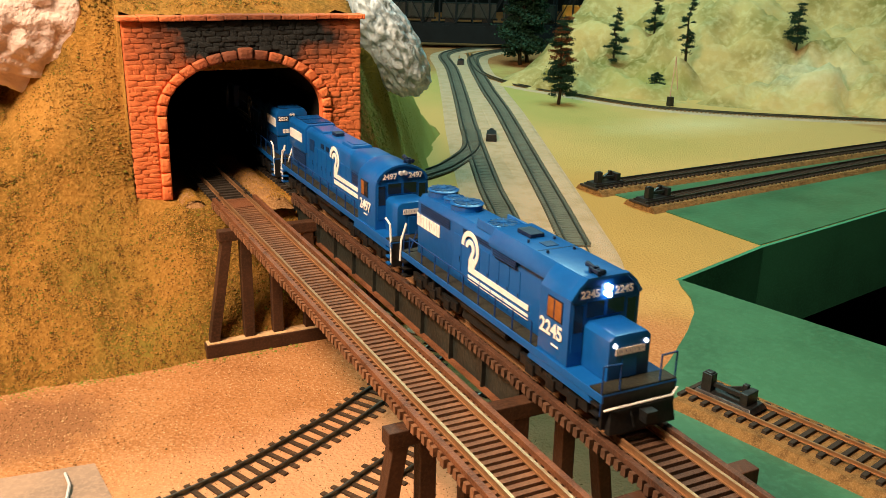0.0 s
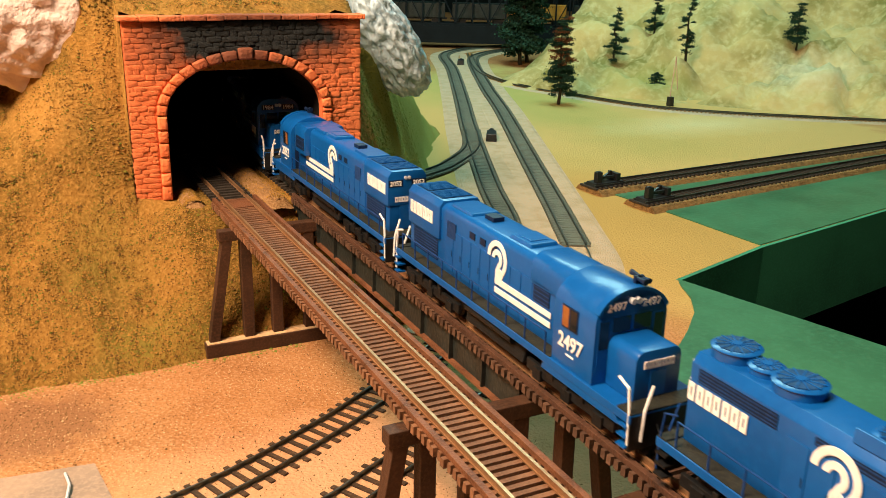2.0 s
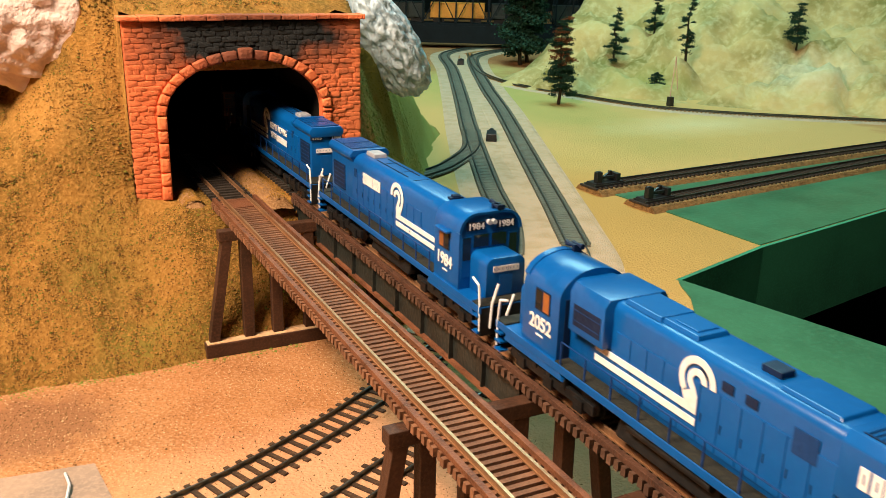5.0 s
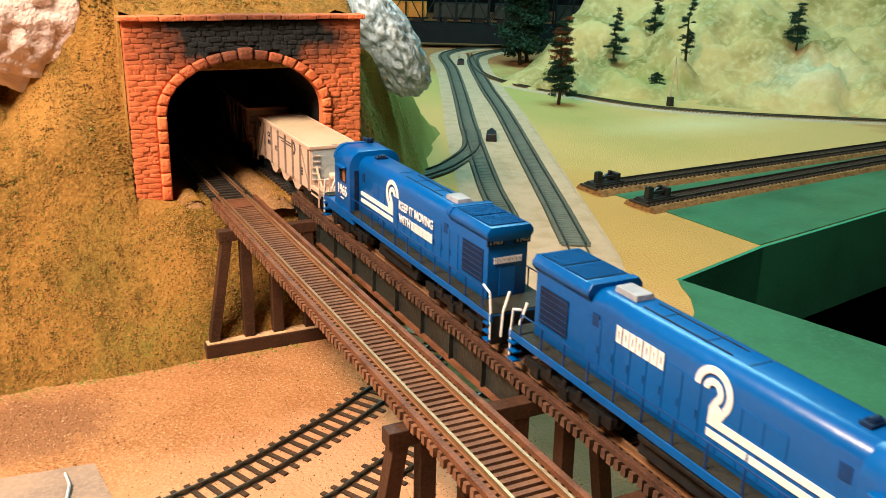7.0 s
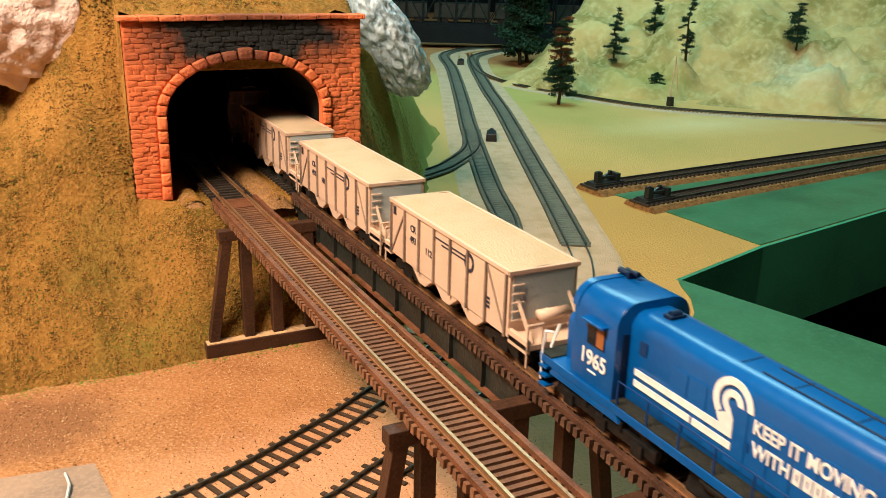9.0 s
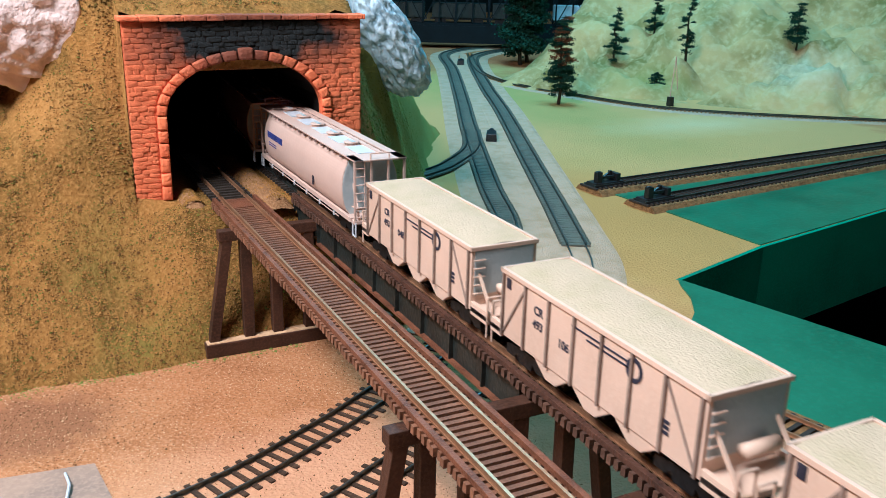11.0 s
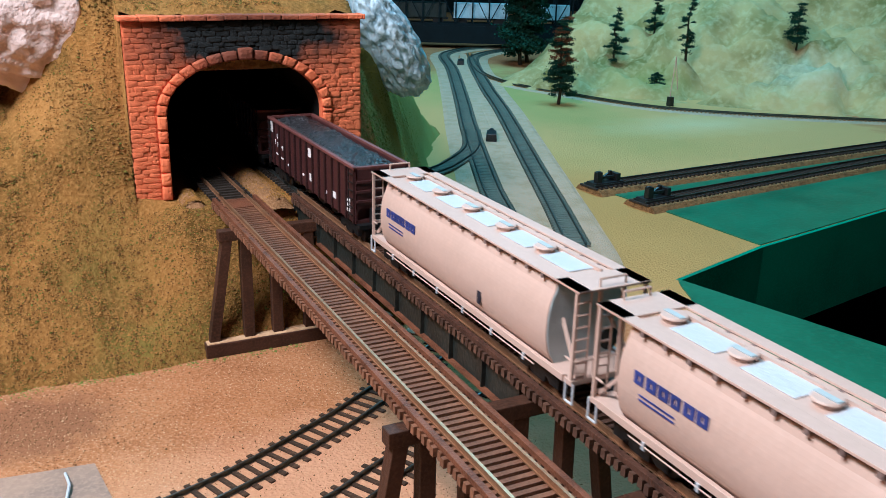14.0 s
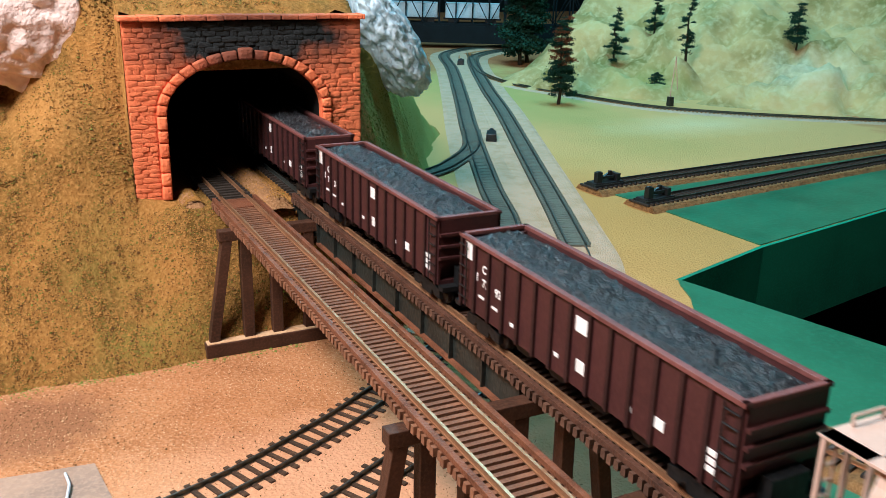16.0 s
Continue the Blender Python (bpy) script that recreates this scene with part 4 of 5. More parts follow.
    if maker == "emd":
        nose = [(-9.8, 17.8), (-9.8, 34.5), (-7.6, 36.6), (7.6, 36.6), (9.8, 34.5), (9.8, 17.8)]
    else:
        nose = rounded(10.4, 17.8, 37.2, 4.0)
    part("nose", run(Shape(), nose, cab1, half - 8), BLUE, t, bevel=.9, smooth="edges")
    part("nose_door", bx(Shape(), -3.6, 3.6, half - 8, half - 7.6, 19, 29), BLUE, t, bevel=.15)
    for v0, v1 in ((half - 8, half - .2), (-half + .2, rear - .5)):
        part("end_platform", bx(Shape(), -17.2, 17.2, v0, v1, 17.8, 18.5), WALKWAY, t)
    # windscreen, door windows, side windows
    fy = Y(cab1) + d * .25
    low = 37.6 if maker == "emd" else 38.0
    for x0, x1, z0, z1 in ((-14.6, -10.4, 24, 43), (-8.8, -.8, low, 44), (.8, 8.8, low, 44), (10.4, 14.6, 24, 43)):
        w = part("window", Shape().box(x0 - .5, x1 + .5, min(fy, fy - d * .4), max(fy, fy - d * .4), z0 - .5, z1 + .5), BLUE, cab)
        part("pane", Shape().box(x0, x1, min(fy, fy + d * .12), max(fy, fy + d * .12), z0 if z0 > 30 else 32, z1), GLASS, w)
    for v0, v1 in ((cab0 + 6.5, cab0 + 10.7), (cab0 + 11.6, cab0 + 16)):
        a, b = sorted((Y(v0), Y(v1)))
        w = part("window", Shape().box(-16.85, -16.4, a - .5, b + .5, 34.2, 43.3), BLUEDARK, cab)
        part("pane", Shape().box(-17.0, -16.8, a, b, 34.8, 42.8), GLASS if v0 > cab0 + 8 and not lit else AMBER, w)
    if maker == "ge":
        part("awning", bx(Shape(), -19.4, -16.3, cab0 + 5, cab0 + 18, 43.4, 44.4), BLUE, cab, bevel=.2)
    part("cab_door", bx(Shape(), -13.6, -11.0, cab0 - .35, cab0, 18.5, 43), BLUEDARK, cab)
    # headlight and number over the windscreen
    hb = Shape()
    lamps = ((0, 46.6), (0, 49.4)) if maker == "emd" else ((-1.3, cabtop - 4.6), (1.3, cabtop - 4.6))
    for x, z in lamps:
        hb.tube((x, Y(cab1), z), (x, Y(cab1 + 2.0), z), 1.25, 12)
    part("headlight", hb, LIT if lit else HATCHW, cab, "lit twin headlight" if lit else "twin headlight")
    if lit:
        mk = Shape()
        for x in (-7.2, 7.2):
            mk.tube((x, Y(half - 9.4), 32.5), (x, Y(half - 7.6), 32.5), 1.0, 10)
        part("marker_light", mk, LITDIM, cab)
    for x in (-8.0, 8.0):
        a, b = sorted((Y(cab1), Y(cab1 + .5)))
        nb = part("number_board", Shape().box(x - 4.8, x + 4.8, a, b, cabtop - 8.2, cabtop - 4.2), BLUE if maker != "ge" else BLUEDARK, cab)
        writing("road_number", number, 4.4, WHITE, nb, pose(x * K, Y(cab1 + .75) * K, (cabtop - 6.3) * K) @ (FRONT if d < 0 else BACK))
    front_word(t, 0, Y(half - 7.9) - .3 if d < 0 else Y(half - 7.9) + .3, 32.0 if not lit else 30.0, 14, 2.9, 7, WHITE)
    # the long hood's end
    if d > 0:
        yb = Y(rear)
        front_word(t, 0, yb - .5, 36.5, 15, 3.0, 7, WHITE)
        part("end_door", Shape().box(-4.2, 4.2, yb - .4, yb, 19, 33), BLUE, t, bevel=.15)
        for x in (-7.0, 7.0):
            nb = part("number_board", Shape().box(x - 4.4, x + 4.4, yb - .7, yb, 43.8, 47.8), BLUEDARK, t)
            writing("road_number", number, 3.6, WHITE, nb, pose(x * K, (yb - .85) * K, 45.7 * K) @ FRONT)
        part("end_lamp", Shape().tube((-1.1, yb, 48.8), (-1.1, yb - 1.2, 48.8), 1, 10).tube((1.1, yb, 48.8), (1.1, yb - 1.2, 48.8), 1, 10), HATCHW, t)
    writing("road_number", number, 8.4, WHITE, cab, pose(-16.9 * K, Y((cab0 + cab1) / 2 - 1) * K, (28.5 if not lit else 29.5) * K) @ SIDE_L, .96)
    part("cab_stencil", mark(Shape(), -16.6, [(Y(cab0 + 10), 23.2), (Y(cab0 + 10), 23.9), (Y(cab0 + 15), 23.9), (Y(cab0 + 15), 23.2)]), WHITE, cab)

    def slats(name, x, v0, v1, z0, z1, count, parent, upright=False):
        """A dark grille with proud bars."""
        g = part(name, bx(Shape(), x - .15, x + .3, v0, v1, z0, z1), BLUEDARK, parent)
        for i in range(count):
            if upright:
                v = v0 + (v1 - v0) * (i + .5) / count
                part("slat", bx(Shape(), x - .4, x, v - .3, v + .3, z0, z1), GRILLEBAR, g)
            else:
                z = z0 + (z1 - z0) * (i + .5) / count
                part("slat", bx(Shape(), x - .4, x, v0, v1, z - .22, z + .22), GRILLEBAR, g)

    if maker == "emd":
        # humped roof that runs from the cab back to the brake fan
        hump = [(-12.6, 45.6), (-12.6, 48.6), (-9.6, cabtop + .15), (9.6, cabtop + .15), (12.6, 48.6), (12.6, 45.6)]
        part("roof_hump", run(Shape(), hump, -6, cab1 - 1), BLUE, t, bevel=.4, smooth="edges")
        for x in (-9.2, 6.8):
            part("hump_rail", bx(Shape(), x, x + 2.4, -24, -5.8, top - .6, cabtop - .4, .6, 0), BLUE, t, bevel=.3)
        slats("brake_grille", -11.9, -3, 17, 42.0, 45.4, 3, t)
        # dark strip on the hood side paints the shadow of a long recess
        slats("side_slot", -10.5, -34, -7, 43.0, 45.6, 2, t)
        slats("intake_grille", -10.6, rear + 4, rear + 37, 40.6, 45.4, 4, t)
        for v, r, h in ((rear + 8, 7.8, 3.4), (rear + 21, 5.4, 2.2), (rear + 34, 8.0, 3.0), (-15, 7.8, 2.2)):
            f = part("roof_fan", Shape().disc(0, Y(v), top, r, h, 28, r).disc(0, Y(v), top + h, r + .5, .6, 28, r - .6), BLUE, t, smooth="edges")
            part("fan_grid", Shape().disc(0, Y(v), top + h + .55, r - 1.4, .3, 24), GRILLEBAR, f)
            part("fan_hub", Shape().disc(0, Y(v), top + h + .8, 1.7, .5, 12), BLUE, f)
            for k in range(6):
                a = math.pi * k / 6
                bar = Shape().beam((-(r - .8) * math.cos(a), Y(v) - (r - .8) * math.sin(a), top + h + .9), ((r - .8) * math.cos(a), Y(v) + (r - .8) * math.sin(a), top + h + .9), .45, .3)
                part("guard_bar", bar, BLUE, f)
        part("exhaust_stack", bx(Shape(), -3.6, 3.6, 3, 14, cabtop, cabtop + 2.0), BLUEDARK, t, bevel=.3)
        part("roof_hatch", bx(Shape(), -3, 3, 20, 26, cabtop, cabtop + .5), GRILLEBAR, t, bevel=.1)
        for x, v in ((-7, 18), (6, 18), (-7, 33), (6, 33)):
            part("lift_ring", Shape().disc(x, Y(v), cabtop, .6, 1.4, 8), BLUEDARK, t)
        part("roof_seam", bx(Shape(), -9.4, 9.4, 29, 29.4, cabtop, cabtop + .3), BLUEDARK, t)
    elif maker == "alco":
        # radiator end a little wider than the hood, with inset shutters on its roof
        part("radiator", run(Shape(), [(-11.8, 33), (-11.8, 49.6), (-9.6, 52.8), (9.6, 52.8), (11.8, 49.6), (11.8, 33)], rear - .6, rear + 36), BLUE, t, bevel=.5, smooth="edges")
        for v in (rear + 3, rear + 19):
            g = part("shutter", bx(Shape(), -8.4, 8.4, v, v + 13.5, 52.7, 53.1), BLUEDARK, t)
            for i in range(7):
                part("slat", bx(Shape(), -8.2, 8.2, v + .6 + 1.9 * i, v + 1.5 + 1.9 * i, 53.0, 53.5), BLUE, g)
        slats("side_grille", -10.75, rear + 5, rear + 33, 21, 31.5, 7, t)
        part("roof_hatch", bx(Shape(), -7.6, 7.6, rear + 40, rear + 62, top, top + 1.2, .7, .7), BLUE, t, bevel=.3)
        part("roof_hatch", bx(Shape(), -7.0, 7.0, -2, 16, top, top + 1.6, .7, .7), BLUE, t, bevel=.3)
        part("hatch_lid", bx(Shape(), -4.5, 4.5, 1, 12, top + 1.5, top + 2.1), BLUE, t, bevel=.2)
        part("exhaust_stack", bx(Shape(), -3, 3, rear + 66, rear + 74, top, top + 2.2), BLUEDARK, t, bevel=.3)
        for i in range(3):
            part("side_vent", bx(Shape(), -10.95, -10.4, rear + 66 + 10 * i, rear + 71 + 10 * i, 43, 46), BLUEDARK, t)
        part("side_vent", bx(Shape(), -11.0, -10.4, rear + 43, rear + 52, 37, 45), GRILLEBAR, t)
        if cab_first:
            # smooth raised casing between the cab and the hood
            part("casing", run(Shape(), rounded(11.2, 40, 53.4, 6.4), cab0 - 26, cab0 + .5), BLUE, t, bevel=.3, smooth="edges")
            slats("air_filter", -10.8, cab0 - 24, cab0 - 12, 33, 42, 5, t)
        else:
            part("casing", run(Shape(), [(-14.6, 33), (-14.6, 49), (-12.6, 52.2), (12.6, 52.2), (14.6, 49), (14.6, 33)], cab0 - 26, cab0 - 4), BLUE, t, bevel=.4, smooth="edges")
            slats("air_filter", -14.65, cab0 - 24, cab0 - 7, 36, 44.5, 2, t)
            part("roof_hatch", bx(Shape(), -8, 8, cab0 - 48, cab0 - 28, top, top + 1.7, .7, .7), BLUE, t, bevel=.3)
    else:
        # winged radiator whose cover overhangs the hood
        wing = [(-10.5, 46.0), (-12.3, 48.6), (-12.3, 50.4), (-10.4, 52.9), (10.4, 52.9), (12.3, 50.4), (12.3, 48.6), (10.5, 46.0)]
        part("radiator", run(Shape(), wing, rear - 1.6, rear + 38), BLUE, t, bevel=.5, smooth="edges")
        part("radiator_lip", run(Shape(), [(x * 1.04, z + .5) for x, z in wing if z > 47], rear + 34.5, rear + 38.6), BLUE, t, bevel=.3)
        for v in (rear + 1, rear + 17.5):
            g = part("shutter", bx(Shape(), -9.4, 9.4, v, v + 15, 52.8, 53.15), BLUEDARK, t)
            for i in range(10):
                part("slat", bx(Shape(), -9.2, 9.2, v + .4 + 1.46 * i, v + 1.2 + 1.46 * i, 53.1, 53.45), BLUE, g)
        slats("side_grille", -10.75, rear + 4, rear + 24, 25, 41, 6, t)
        part("muffler", bx(Shape(), -4.2, 4.2, rear + 43, rear + 56, top, top + 2.4, .4, .4), PALEGREY, t, bevel=.3)
        part("roof_pipe", Shape().wire([(-4, Y(rear + 60), top + .2), (-4, Y(rear + 104), top + .2)], .3).wire([(3, Y(rear + 60), top + .2), (3, Y(rear + 104), top + .2)], .3), BLUEDARK, t)
        for v in (rear + 70, rear + 92, rear + 112):
            part("roof_seam", bx(Shape(), -4.6, 4.6, v, v + .4, top - .1, top + .2), BLUEDARK, t)
        part("bell", Shape().box(-3.5, 3.5, min(Y(cab0 - 12), Y(cab0 - 8)), max(Y(cab0 - 12), Y(cab0 - 8)), top, top + 1.2).tube((-2, Y(cab0 - 10), top + 1), (2, Y(cab0 - 10), top + 1), 1.6, 10), BLUEDARK, t)
        for v in (cab0 - 6, rear + 44):
            part("side_vent", bx(Shape(), -10.9, -10.4, v - 4, v, 38, 43), GRILLEBAR, t)
    # hood doors with gaps and latches
    n = int((cab0 + half - 66) / 9)
    for i in range(n):
        v = -half + 46 + 9 * i
        door = part("hood_door", bx(Shape(), -10.85, -10.45, v, v + 8.4, 20, 41), BLUE, t, bevel=.12)
        part("latch", bx(Shape(), -11.05, -10.8, v + 7.2, v + 7.7, 28, 31), BLUEDARK, door)
    hx = 4 if maker != "emd" else -4.5
    part("horn", Shape().tube((hx, Y(cab1 - 5), cabtop + 1.8), (hx, Y(cab1 + 1), cabtop + 1.8), .5, 8, 1.3).tube((hx + 2.5, Y(cab1 - 5), cabtop + 1.6), (hx + 2.5, Y(cab1), cabtop + 1.6), .5, 8, 1.2).tube((hx + 1, Y(cab1 - 4), cabtop + 2.6), (hx + 1, Y(cab1 - 9), cabtop + 2.6), .5, 8, 1.2).box(hx - .8, hx + 3.2, min(Y(cab1 - 5.5), Y(cab1 - 4)), max(Y(cab1 - 5.5), Y(cab1 - 4)), cabtop - 1.5, cabtop + 2.6), BLUEDARK, cab)
    # side rails on stanchions
    for x in (-17.0, 17.0):
        rail = part("side_rail", Shape().wire([(x, Y(-half + 9), 27.5), (x, Y(cab0 - 4), 27.5)], .34), RAILBLUE, t)
        k = int((half + cab0 - 13) / 15)
        for i in range(k + 1):
            v = -half + 9 + i * (half + cab0 - 13) / k
            part("stanchion", Shape().tube((x, Y(v), 16), (x, Y(v), 27.5), .42, 6), RAILBLUE, rail)
        paint = RAILBLUE if lit else WHITE
        r = .62 if not lit else .38
        for s_ in (-1, 1):
            e = s_ * half
            if lit and s_ > 0:
                grab(t, [(x, Y(e - 1), 9), (x, Y(e - 1), 29), (x * .55, Y(e - .5), 29), (x * .55, Y(e - .5), 18.5)], paint, r)
                continue
            grab(t, [(x, Y(e - s_ * 1), 6), (x, Y(e - s_ * 1.4), 19), (x, Y(e - s_ * 2.6), 27.5), (x, Y(e - s_ * 8.5), 29.5)], paint, r)
            grab(t, [(x * .72, Y(e + s_ * .4), 7), (x * .68, Y(e + s_ * .4), 19), (x * .50, Y(e + s_ * .2), 28)], paint, r)
    # emblem and word on the left side
    lx = -10.95
    wheel_mark(t, lx, Y(emblem), 40.8 if not lit else 37.8, 8.5, tail - emblem, 1 if cab_first else -1, (1.2, 2.4, 3.7) if lit else ((2.0,) if maker == "ge" else ()))
    if slogan:
        writing("slogan", "KEEP IT MOVING", 6.6, WHITE, t, pose((lx - .15) * K, Y(word) * K, 37.5 * K) @ SIDE_L @ Matrix.Diagonal((.86, 1, 1, 1)))
        writing("slogan", "WITH", 6.6, WHITE, t, pose((lx - .15) * K, Y(word + 13.4) * K, 30.3 * K) @ SIDE_L @ Matrix.Diagonal((.86, 1, 1, 1)))
        bars_word(t, lx, Y(word - 8), 30.3, 26, 4.8, 7, WHITE)
    else:
        wx = {"emd": -10.75, "alco": -11.9, "ge": -10.95}[maker]
        bars_word(t, wx, Y(word), 42.5 if maker == "alco" else (36.5 if lit else 40.5), 27, 6.4, 7, WHITE)
    return t


def open_hopper(number, label):
    t = thing("hopper_car", label, "hopper car", "cream hopper cars")
    h = 66.0
    low = -h + 6.0                       # the body ends short of the deeper platform here
    top = 42.5
    side = Shape().box(-17.2, 17.2, low, h, 13, top)
    body = part("body", side, CREAM, t, bevel=.3)
    for c in (-27, 0, 27):
        part("hopper_bay", Shape().prism([(c - 13, 13.0), (c - 3.5, 6.6), (c + 3.5, 6.6), (c + 13, 13.0)], "x", -16.6, 16.6), CREAM, t, bevel=.3)
        part("discharge_gate", Shape().box(-13, 13, c - 5, c + 5, 5.6, 7), UNDER, t)
    part("top_sill", Shape().box(-18, -16.4, low - .5, h + .5, top - 1.2, top + .9).box(16.4, 18, low - .5, h + .5, top - 1.2, top + .9).box(-18, 18, low - .8, low + .6, top - 1.2, top + .9).box(-18, 18, h - .6, h + .8, top - 1.2, top + .9), CREAM, t, bevel=.25)
    load = Shape()
    nx, ny = 9, 34
    for i in range(nx):
        for j in range(ny):
            x, y = -16.4 + 32.8 * i / (nx - 1), low + .6 + (h - low - 1.2) * j / (ny - 1)
            load.v.append((x, y, top + .25 + .8 * math.sin(math.pi * i / (nx - 1)) + .45 * noisy(x, y, 2.0, .2)))
    load.f = [(i * ny + j, (i + 1) * ny + j, (i + 1) * ny + j + 1, i * ny + j + 1) for i in range(nx - 1) for j in range(ny - 1)]
    for s_ in (-1, 1):
        end = h if s_ > 0 else low
        part("diagonal_brace", Shape().beam((-17.5, end - s_ * 2, 14), (-17.5, end - s_ * 19, 40), .7, .8), CREAMRIB, t)
    part("load", load, CREAMTOP, t, "pale yellow-pink powder load", smooth=True)
    for i in range(8):
        y = low + 2 + i * (h - low - 4) / 7
        for x in (-17.9, 17.1):
            # rib shading comes from the darker cream
            part("side_rib", Shape().box(x - .5, x + 1.0, y - .6, y + .6, 13, top - 1), CREAMRIB, t)
    for q in (low - .35, h):
        # grey instead of cream: the end's shade is painted in
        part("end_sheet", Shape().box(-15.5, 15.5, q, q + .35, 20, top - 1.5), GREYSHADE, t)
    lad = Shape()
    for z in range(21, 41, 4):
        for x0, x1 in ((-16.5, -10.5),):
            lad.wire([(x0, low - 1.1, z), (x1, low - 1.1, z)], .4)
    part("ladder", lad, CREAM, t)
    part("brake_tank", Shape().tube((-5, low - 4.5, 23), (10, low - 4.5, 23), 2.6, 14), CREAM, t, smooth=True)
    for s_ in (-1, 1):
        end = h if s_ > 0 else low
        y0, y1 = sorted((end, s_ * (h + 9)))
        part("end_platform", Shape().box(-17, 17, y0, y1, 12.5, 15).box(-17, -15, y0, y1, 11, 17.2).box(15, 17, y0, y1, 11, 17.2), CREAM, t, bevel=.2)
        grab(t, [(-16.4, s_ * (h + 8.6), 5), (-16.4, s_ * (h + 8.8), 24), (-9, s_ * (h + 8.8), 24), (-9, s_ * (h + 8.6), 13)], CREAM, .5)
        grab(t, [(16.4, s_ * (h + 8.6), 5), (16.4, s_ * (h + 8.8), 24), (9, s_ * (h + 8.8), 24), (9, s_ * (h + 8.6), 13)], CREAM, .5)
        for x in (-13, 13):
            part("end_strut", Shape().beam((x, end, 30), (x, s_ * (h + 7), 15), 1.2, 1.2), CREAM, t)
        coupler(t, s_ * (h + 8), s_)
        car_truck(t, s_ * (h - 16), UNDER)
    M = lambda y, z: pose(-17.35 * K, y * K, z * K) @ SIDE_L
    writing("car_number", "CR", 5.0, INK, t, M(h - 29, 33.5), 1.0)
    writing("car_number", number[:3], 5.0, INK, t, M(h - 29, 27.5), 1.0)
    writing("car_number", number[3:], 5.0, INK, t, M(h - 47.5, 26.5), 1.0)
    s = Shape()
    part("stencil", mark(Shape(), -17.3, [(14, 36.9), (14, 37.5), (-20, 37.5), (-20, 36.9)]), INK, t)
    part("stencil", mark(Shape(), -17.3, [(4, 34.9), (4, 35.5), (-22, 35.5), (-22, 34.9)]), INK, t)
    for a in range(0, 360, 24):
        p, q = math.radians(a), math.radians(a + 24)
        mark(s, -17.3, [(-24 + 3.0 * math.cos(p), 35.4 + 3.0 * math.sin(p)), (-24 + 4.6 * math.cos(p), 35.4 + 4.6 * math.sin(p)), (-24 + 4.6 * math.cos(q), 35.4 + 4.6 * math.sin(q)), (-24 + 3.0 * math.cos(q), 35.4 + 3.0 * math.sin(q))])
    for y, z in ((-40, 22.4), (-40, 24.4), (-40, 20.4)):
        part("stencil", mark(Shape(), -17.3, [(y, z), (y, z + 1.2), (y - 4, z + 1.2), (y - 4, z)]), INK, t)
    part("stencil", mark(Shape(), -17.3, [(h - 4, 35.5), (h - 4, 40), (h - 7.5, 40), (h - 7.5, 35.5)]), INK, t)
    part("herald_ring", s, INK, t)
    return t


